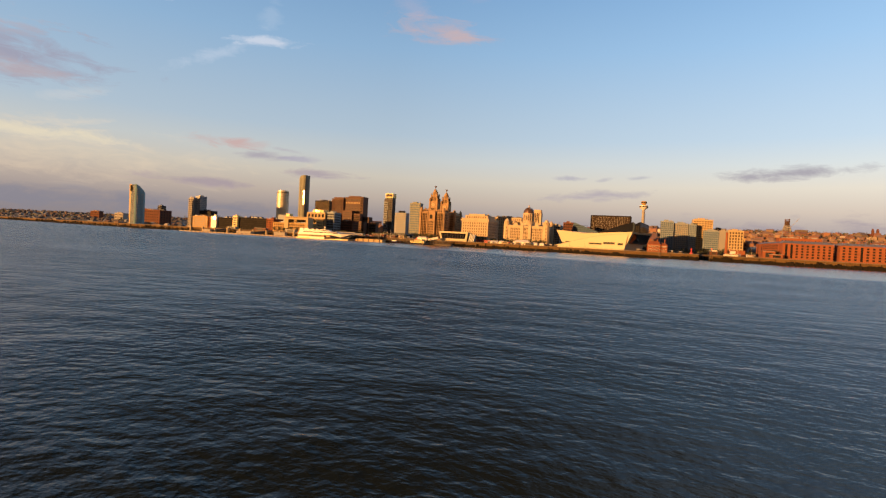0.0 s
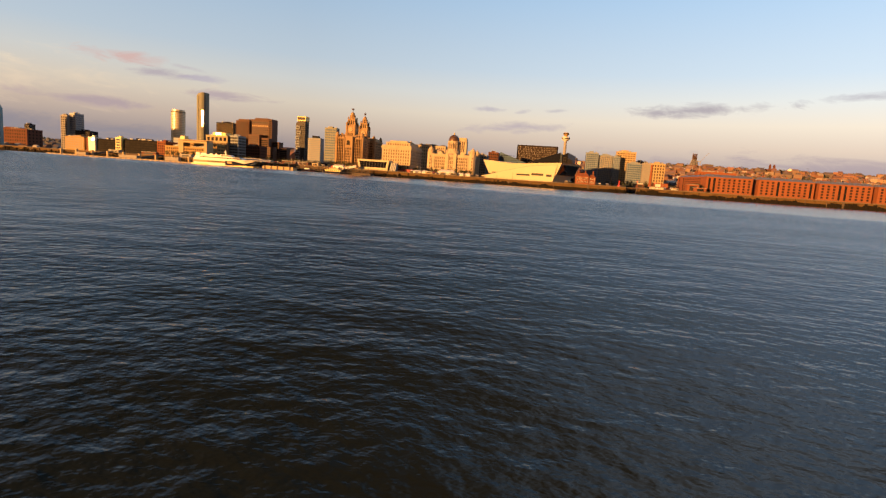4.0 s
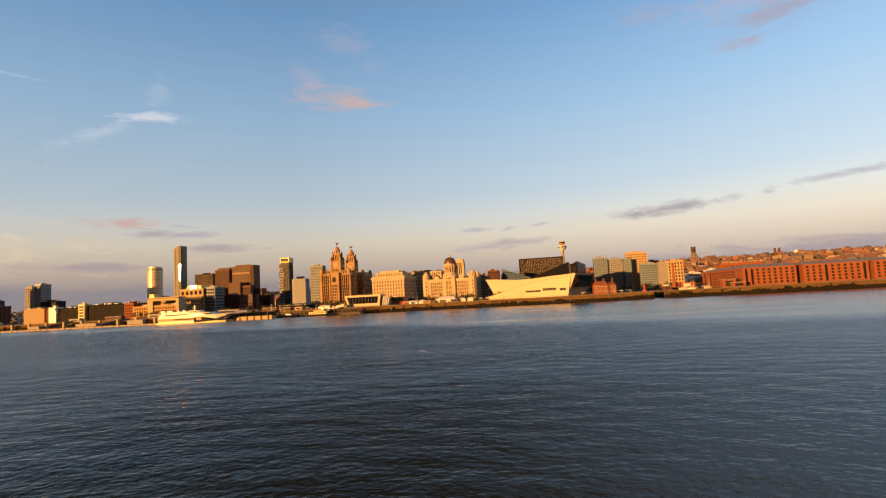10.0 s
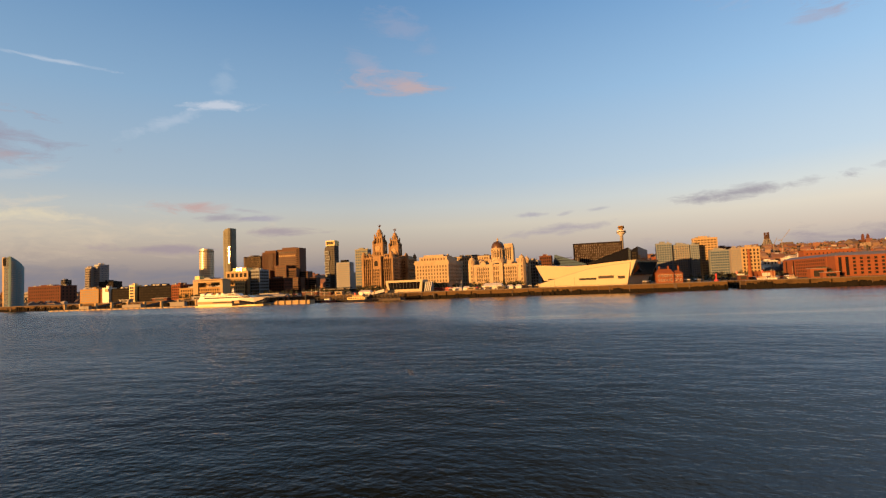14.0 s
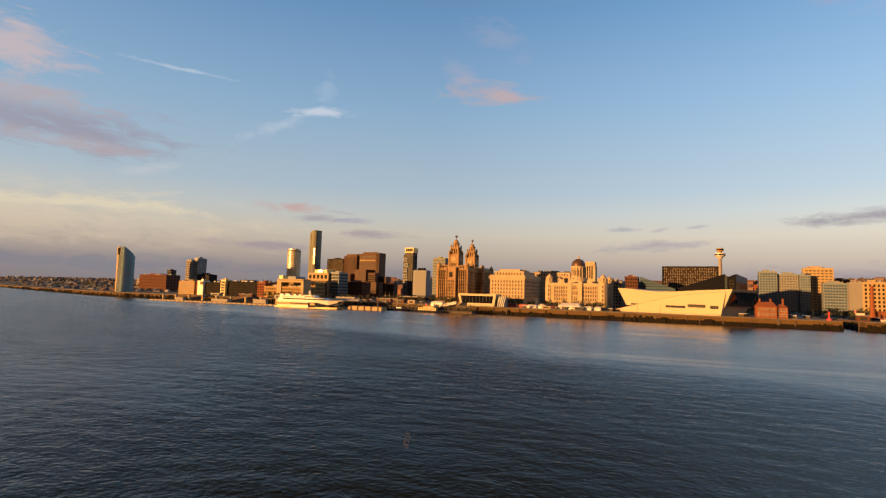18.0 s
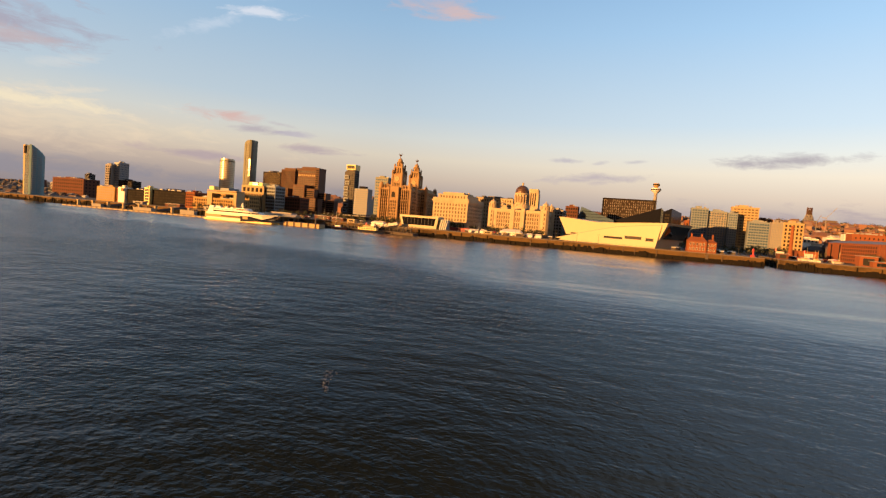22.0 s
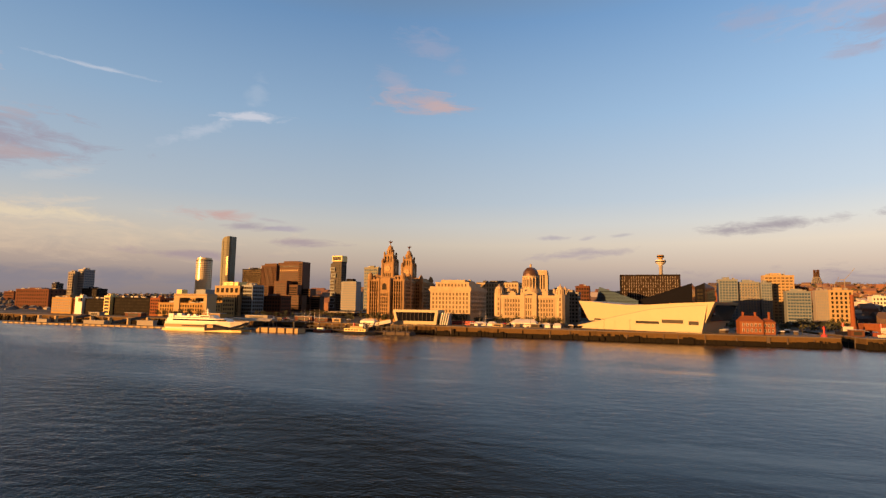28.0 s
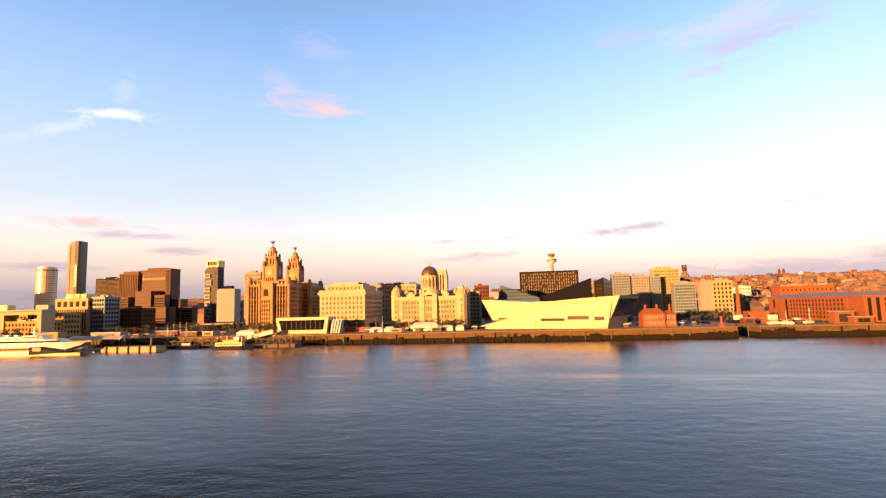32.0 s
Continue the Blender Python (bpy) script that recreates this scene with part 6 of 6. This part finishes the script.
# ---- trees ----
def make_tree(seed, height, spread):
    rnd = random.Random(seed)
    t = thing("tree", (0, -400, -50), 0, "dark leafy riverside tree", "tree", group="riverside trees")
    bm = lathe(bmesh.new(), [(0.28, 0), (0.2, height * 0.35), (0.12, height * 0.6), (0.04, height * 0.85)], n=7)
    limbs = []
    for i in range(7):
        a, z0 = rnd.uniform(0, 6.28), height * rnd.uniform(0.28, 0.55)
        tip = Vector((math.cos(a) * spread * rnd.uniform(0.5, 0.9), math.sin(a) * spread * rnd.uniform(0.5, 0.9), z0 + height * rnd.uniform(0.15, 0.35)))
        limbs.append(tip)
        foot = Vector((0, 0, z0))
        side = (tip - foot).cross(Vector((0, 0, 1))).normalized() * 0.08
        v = [bm.verts.new(p) for p in (foot - side, foot + side, foot + Vector((0, 0, 0.18)), tip)]
        for f in ((0, 1, 3), (1, 2, 3), (2, 0, 3)):
            bm.faces.new([v[k] for k in f])
    part("trunk", bm, BARK, t)
    verts, faces = [], []
    centres = limbs + [Vector((rnd.gauss(0, spread * 0.4), rnd.gauss(0, spread * 0.4), height * rnd.uniform(0.5, 0.98))) for _ in range(16)]
    for c in centres:
        for _ in range(30):
            p = c + Vector((rnd.gauss(0, 0.75), rnd.gauss(0, 0.75), rnd.gauss(0, 0.6)))
            a, b2 = Vector((rnd.gauss(0, 1), rnd.gauss(0, 1), rnd.gauss(0, 1))).normalized() * rnd.uniform(0.2, 0.5), Vector((rnd.gauss(0, 1), rnd.gauss(0, 1), rnd.gauss(0, 1))).normalized() * rnd.uniform(0.15, 0.35)
            n = len(verts)
            verts += [tuple(p - a), tuple(p + b2), tuple(p + a), tuple(p - b2)]
            faces.append((n, n + 1, n + 2, n + 3))
    me = bpy.data.meshes.new("crown")
    me.from_pydata(verts, [], faces)
    me.materials.append(LEAF)
    crown = new("crown", me)
    crown.parent = t
    return t


rnd = random.Random(5)
kinds = [make_tree(31, 9.0, 2.6), make_tree(32, 11.0, 3.2), make_tree(33, 7.5, 2.8)]
spots = [(58 + i * 6.5, -13) for i in range(7)] + [(112 + i * 3, -16) for i in range(3)] + [(132 + i * 7.4, -15) for i in range(10)] + [(-22 + i * 7, -14) for i in range(6)]
spots += [(430 + i * 6, 105) for i in range(9)] + [(478 + i * 7, 128) for i in range(4)] + [(-300 + i * 9, -28) for i in range(6)] + [(-220 + i * 8, 40) for i in range(9)] + [(-150 + i * 8, 78) for i in range(7)] + [(500 + i * 4, -66) for i in range(3)]
for n, (x, y) in enumerate(spots):
    m = pose(x + rnd.uniform(-1.5, 1.5), y + rnd.uniform(-2, 2), G, 0, 0, rnd.uniform(0, 360)) @ Matrix.Scale(rnd.uniform(0.8, 1.2), 4)
    if n < 3:
        kinds[n].matrix_basis = m
    else:
        copy_thing(kinds[rnd.randrange(3)], Matrix.Identity(4)).matrix_basis = m


def woods(name, count, xs, ys, seed, label, size=3.0):
    """Tree clumps among the far roofs."""
    rnd = random.Random(seed)
    verts, faces = [], []
    for _ in range(count):
        x, y = rnd.uniform(*xs), rnd.uniform(*ys)
        z = hill(x, y)
        for _ in range(26):
            p = Vector((x + rnd.gauss(0, size), y + rnd.gauss(0, size), z + abs(rnd.gauss(size * 1.6, size))))
            n = len(verts)
            for k in range(3):
                verts.append(tuple(p + Vector((rnd.gauss(0, 1), rnd.gauss(0, 1), rnd.gauss(0, 1))) * size * 0.5))
            faces.append((n, n + 1, n + 2))
    me = bpy.data.meshes.new(name)
    me.from_pydata(verts, [], faces)
    me.materials.append(LEAF)
    tagged(new(name, me), label, "trees", kind="stuff")


woods("ridge_trees", 900, (420, 2800), (700, 1800), 41, "dark trees between the roofs on the ridge", 4.0)
woods("north_trees", 90, (-2600, -500), (420, 1500), 42, "far dark trees beyond the docks", 4.5)


# ---- riverside furniture and vehicles ----
def street_lamp(x, y, h=9.0):
    b = thing("street_lamp", (x, y, G), 0, "tall grey riverside lamp post", "lamp", group="riverside lamps")
    part("pole", lathe(bmesh.new(), [(0.16, 0), (0.12, h * 0.5), (0.08, h)], n=8), STEEL, b)
    part("head", boxes((-0.9, 0.9, -0.2, 0.2, h, h + 0.25)), STEEL, b)
    return b


lamp = street_lamp(20, -60)
for x, y in [(x, -62) for x in range(110, 400, 22)] + [(x, -58) for x in range(-180, 20, 25)] + [(450, -84), (475, -88), (500, -92), (530, -95), (570, -96), (610, -97), (650, -98)]:
    copy_thing(lamp, pose(x, y, G, 0, 0, 0))


def make_car(paint, label):
    b = thing("car", (0, 0, G), 0, label, "car", group="parked cars")
    part("body", prism(bmesh.new(), [(-2.1, -0.88), (2.1, -0.88), (2.2, -0.6), (2.2, 0.6), (2.1, 0.88), (-2.1, 0.88)], 0.35, 0.95), paint, b)
    part("cabin", prism(bmesh.new(), [(-1.5, -0.82), (1.0, -0.82), (1.0, 0.82), (-1.5, 0.82)], 0.95, 1.5, top=[(-1.0, -0.66), (0.4, -0.66), (0.4, 0.66), (-1.0, 0.66)]), GLASS, b)
    for x in (-1.35, 1.35):
        for y in (-0.85, 0.85):
            w = part("wheel", lathe(bmesh.new(), [(0.33, -0.1), (0.33, 0.1)], n=10), ASPHALT, b)
            w.matrix_basis = pose(x, y, 0.33, 90)
    return b


cars = [make_car(WHITE, "white car parked by the river"), make_car(RED, "red car parked by the river"), make_car(STEEL, "grey car parked by the river"), make_car(HULL, "dark blue car parked by the river")]
rnd = random.Random(12)
place = [(-190 + i * 4.4 + rnd.uniform(0, 1.5), -46 + 7 * (i % 3)) for i in range(34)] + [(300 + i * 7, 20) for i in range(9)] + [(440 + i * 5, -40) for i in range(8)]
for n, (x, y) in enumerate(place):
    m = pose(x, y, G + 0.12, 0, 0, rnd.choice((0, 90, 84, 96)))
    if n < 4:
        cars[n].matrix_basis = m
    else:
        copy_thing(cars[rnd.randrange(4)], m)


def bus(x, y, paint, label):
    b = thing("bus", (x, y, G + 0.12), 0, label, "bus")
    part("body", boxes((0, 10.8, 0, 2.5, 0.4, 4.3)), paint, b)
    for z in (1.3, 3.0):
        part("window_band", boxes((0.4, 10.4, -0.06, 0.05, z, z + 0.85)), GLASS, b)
    for wx in (2, 8.4):
        w = part("wheel", lathe(bmesh.new(), [(0.5, -0.15), (0.5, 0.15)], n=12), ASPHALT, b)
        w.matrix_basis = pose(wx, 0.05, 0.5, 90)


bus(95, -48, RED, "red double-decker bus parked on the square")
bus(107, -47, RED, "red double-decker bus parked beside another")
bus(-132, -40, WHITE, "white coach parked by the landing stage")


def marquee(x, y, w, d, h, label):
    b = thing("marquee", (x, y, G + 0.12), 0, label, "tent")
    part("wall", boxes((0, w, 0, d, 0, h * 0.55)), WHITE, b)
    part("roof", prism(bmesh.new(), [(-0.3, -0.3), (w + 0.3, -0.3), (w + 0.3, d + 0.3), (-0.3, d + 0.3)], h * 0.55, h, top=[(w * 0.12, d * 0.45), (w * 0.88, d * 0.45), (w * 0.88, d * 0.55), (w * 0.12, d * 0.55)]), WHITE, b)


marquee(156, -52, 24, 14, 7.5, "large white event marquee on the square")
marquee(118, -50, 12, 8, 4.2, "small white stall tent")
marquee(132, -50, 8, 8, 4.5, "small pointed white tent")
marquee(186, -54, 7, 7, 4.5, "small pointed white tent")
marquee(196, -54, 7, 7, 4.5, "small pointed white tent")
marquee(-2, -58, 16, 8, 4.5, "white awning by the ferry terminal")


def kiosk(x, y, w, d, h, mat, label):
    b = thing("kiosk", (x, y, G + 0.1), 0, label, "kiosk")
    part("wall", boxes((0, w, 0, d, 0, h)), mat, b)
    part("roof", boxes((-0.6, w + 0.6, -0.6, d + 0.6, h, h + 0.4)), LEAD, b)
    part("hatch", boxes((w * 0.2, w * 0.8, -0.1, 0.05, 1.0, h * 0.8)), GLASS, b)


for row in ((-60, -52, 16, 8, 4, BRICK_DARK, "low dark brick riverside kiosk"), (-36, -56, 10, 6, 4, CREAM, "cream riverside ticket kiosk"), (-90, -44, 22, 9, 5, BRICK_DARK, "low dark brick ticket hall"), (-150, -52, 30, 10, 5, CONCRETE, "low concrete terminal shed"),
            (-214, -48, 26, 10, 6, TAN, "low tan terminal building"), (-260, -52, 20, 8, 4.5, CONCRETE, "low concrete riverside shed"), (-330, -50, 26, 8, 4.5, BRICK_DARK, "low dark brick riverside shed"), (-390, -50, 18, 8, 4, CONCRETE, "low concrete riverside shed"),
            (176, -60, 8, 5, 3.2, TIMBER, "dark timber riverside kiosk"), (140, -64, 10, 4, 3, CREAM, "small cream riverside kiosk"), (496, -88, 14, 7, 5, BRICK, "small brick dock cottage"), (490, -76, 14, 9, 9, BRICK, "small brick dock store"), (430, -60, 9, 7, 5, BRICK_DARK, "dark stone gateman's hut"), (330, -40, 14, 10, 5, GLASS_GREY, "small glass entrance pavilion")):
    kiosk(*row)


def yacht(x, y, turn, length):
    """A small boat stood on the quay, its foot hidden from the camera: hull, cabin, mast and boom."""
    b = thing("yacht", (x, y, G + 0.1), turn, "small white sailing boat with bare mast, stood on the quay", "boat", group="laid-up boats")
    k = length
    part("hull", prism(bmesh.new(), [(0, -0.08 * k), (0.7 * k, -0.08 * k), (0.95 * k, 0), (0.7 * k, 0.08 * k), (0, 0.08 * k)], 0, 0.17 * k, top=[(-0.03 * k, -0.13 * k), (0.7 * k, -0.13 * k), (k, 0), (0.7 * k, 0.13 * k), (-0.03 * k, 0.13 * k)]), WHITE, b)
    part("cabin", boxes((0.2 * k, 0.6 * k, -0.07 * k, 0.07 * k, 0.17 * k, 0.27 * k)), CREAM, b)
    part("mast", lathe(bmesh.new(), [(0.12, 0.17 * k), (0.08, 1.1 * k)], 0.55 * k, 0, 6), PALE_METAL, b)
    part("boom", boxes((0.1 * k, 0.55 * k, -0.07, 0.07, 0.36 * k, 0.38 * k)), TIMBER, b)


for x, y, turn, k in ((446, -66, 12, 12), (458, -58, -8, 10), (462, -72, 160, 9), (474, -64, 25, 11)):
    yacht(x, y, turn, k)


def red_lightship():
    b = thing("lightship_lantern", (404, -84, G), 0, "red painted lightship lantern mast on the quay", "lantern")
    b.scale = (0.8, 0.8, 0.75)
    part("base", lathe(bmesh.new(), [(3.0, 0), (2.6, 2.2), (1.2, 3.0), (1.0, 3.2)], n=12), RED, b)
    part("mast", lathe(bmesh.new(), [(0.9, 3.2), (0.6, 7.6), (1.3, 7.7), (1.3, 8.2)], n=10), RED, b)
    part("lantern", lathe(bmesh.new(), [(1.0, 8.2), (1.0, 9.8), (1.2, 9.9), (0.1, 11.0)], n=10), RED, b)


def flagpole(x, y):
    b = thing("flagpole", (x, y, G), 0, "white flagpole on the square", "flagpole", group="flagpoles")
    part("pole", lathe(bmesh.new(), [(0.14, 0), (0.06, 14)], n=6), WHITE, b)


def moored_boat(x, y, turn, label, hull):
    b = thing("moored_boat", (x, y, 0), turn, label, "boat")
    part("hull", prism(bmesh.new(), [(0, 0.6), (14, 0), (19, 2.2), (14, 4.4), (0, 3.8)], -0.5, 2.0), hull, b)
    part("deckhouse", boxes((4, 11, 0.9, 3.5, 2.0, 4.4)), WHITE, b)
    part("mast", lathe(bmesh.new(), [(0.12, 4.4), (0.05, 9)], 7.5, 2.2, 6), STEEL, b)


red_lightship()
for x in (170, 176, 182, 122, 128):
    flagpole(x, -40)
for x in (-66, -60, -54, -48):
    flagpole(x, -62)
moored_boat(-30, -104, 0, "dark tug at the landing stage", RUST)


# two stranded dock vessels and sheds seen beyond the lock
def dock_vessel(x, y, label, mat):
    b = thing("dock_vessel", (x, y, G - 1), 12, label, "ship")
    part("hull", prism(bmesh.new(), [(0, 0.5), (18, 0), (25, 3), (18, 6), (0, 5.5)], 0, 4, top=[(-0.5, 0.2), (18.5, -0.4), (27, 3), (18.5, 6.4), (-0.5, 5.8)]), mat, b)
    part("wheelhouse", boxes((6, 12, 1, 5, 4, 8)), WHITE, b)
    part("funnel", lathe(bmesh.new(), [(0.9, 8), (0.8, 11)], 5, 3, 10), RED, b)
    part("mast", lathe(bmesh.new(), [(0.15, 4), (0.06, 15)], 15, 3, 6), TIMBER, b)


dock_vessel(432, -30, "dark museum tug in the dock", HULL)
dock_vessel(452, -48, "red-hulled museum vessel in the dock", RUST)


def railing(name, line, label):
    """Quayside railing: posts and two rails along the wall's edge."""
    b = thing(name, (0, 0, G + 0.25), 0, label, "railing", kind="structure")
    posts, rails = bmesh.new(), bmesh.new()
    for (ax, ay), (bx, by) in zip(line, line[1:]):
        far = math.hypot(bx - ax, by - ay)
        ux, uy = (bx - ax) / far, (by - ay) / far
        for i in range(int(far / 3)):
            x, y = ax + ux * i * 3, ay + uy * i * 3 + 1.2
            box(posts, x - 0.07, x + 0.07, y - 0.07, y + 0.07, 0, 1.2)
        for z in (0.6, 1.14):
            prism(rails, [(ax, ay + 1.16), (bx, by + 1.16), (bx, by + 1.24), (ax, ay + 1.24)], z, z + 0.09)
    part("post", posts, STEEL, b)["kind"] = "stuff"
    part("rail", rails, STEEL, b)["kind"] = "stuff"


railing("railing_north", EDGE[5:], "dark iron railing along the river wall")
railing("railing_south", EDGE_S[:5], "dark iron railing along the dock wall")


def stall(mat, label, w, h):
    b = thing("market_stall", (0, 0, G), 0, label, "stall", group="stalls on the square")
    part("counter", boxes((0.2, w - 0.2, 0.3, 2.2, 0, 1.0), (0.1, 0.2, 0.2, 0.3, 0, h), (w - 0.2, w - 0.1, 0.2, 0.3, 0, h), (0.2, w - 0.2, 2.3, 2.4, 0, h)), TIMBER, b)
    part("awning", prism(bmesh.new(), [(-0.2, -0.5), (w + 0.2, -0.5), (w + 0.2, 2.6), (-0.2, 2.6)], h, h + 0.9, top=[(0.2, 1.0), (w - 0.2, 1.0), (w - 0.2, 1.3), (0.2, 1.3)]), mat, b)
    return b


stalls = [stall(WHITE, "white awning stall on the riverside square", 4.5, 2.4), stall(RED, "red awning stall on the riverside square", 4.0, 2.3), stall(CREAM, "cream awning stall on the riverside square", 5.5, 2.6), stall(LEAD, "grey awning stall on the riverside square", 3.5, 2.4)]
rnd = random.Random(91)
for n in range(54):
    x = rnd.choice((rnd.uniform(100, 215), rnd.uniform(100, 215), rnd.uniform(-110, 30), rnd.uniform(330, 400), rnd.uniform(432, 505)))
    y = rnd.uniform(-66, -30) if x < 300 else rnd.uniform(-66, -20)
    m = pose(x, y, G + 0.12, 0, 0, rnd.uniform(-12, 12))
    if n < 4:
        stalls[n].matrix_basis = m
    else:
        copy_thing(stalls[rnd.choice((0, 0, 0, 1, 2, 3))], m)

woods("quay_trees", 60, (345, 520), (40, 140), 43, "dark trees round the dock basins", 2.2)
woods("square_trees", 26, (-235, 40), (20, 70), 44, "dark trees on the square behind the landing stages", 2.0)


FOAM = surface("thin_grey_foam", (0.13, 0.135, 0.135), 0.8, vary=0.3, scale=0.3)


def foam_streak(x, y, turn, length):
    """A ragged drift of foam flakes on the water."""
    rnd = random.Random(17)
    bm = bmesh.new()
    for i in range(70):
        s = rnd.uniform(0, 1)
        px = s * length + rnd.gauss(0, 0.15)
        py = rnd.gauss(0, 0.12 + 0.35 * s) + 0.5 * math.sin(s * 3.0)
        r = rnd.uniform(0.03, 0.1)
        ring = [(px + r * rnd.uniform(0.6, 1.6) * math.cos(a), py + r * rnd.uniform(0.5, 1.1) * math.sin(a)) for a in [2 * math.pi * k / 7 for k in range(7)]]
        prism(bm, ring, 0.0, 0.03)
    ob = part("foam", bm, FOAM, None)
    ob.matrix_basis = pose(x, y, 0.02, 0, 0, turn)
    tagged(ob, "ragged streak of thin grey foam on dark water", "foam", kind="stuff")


foam_streak(256.8, -595.5, 116, 8.5)
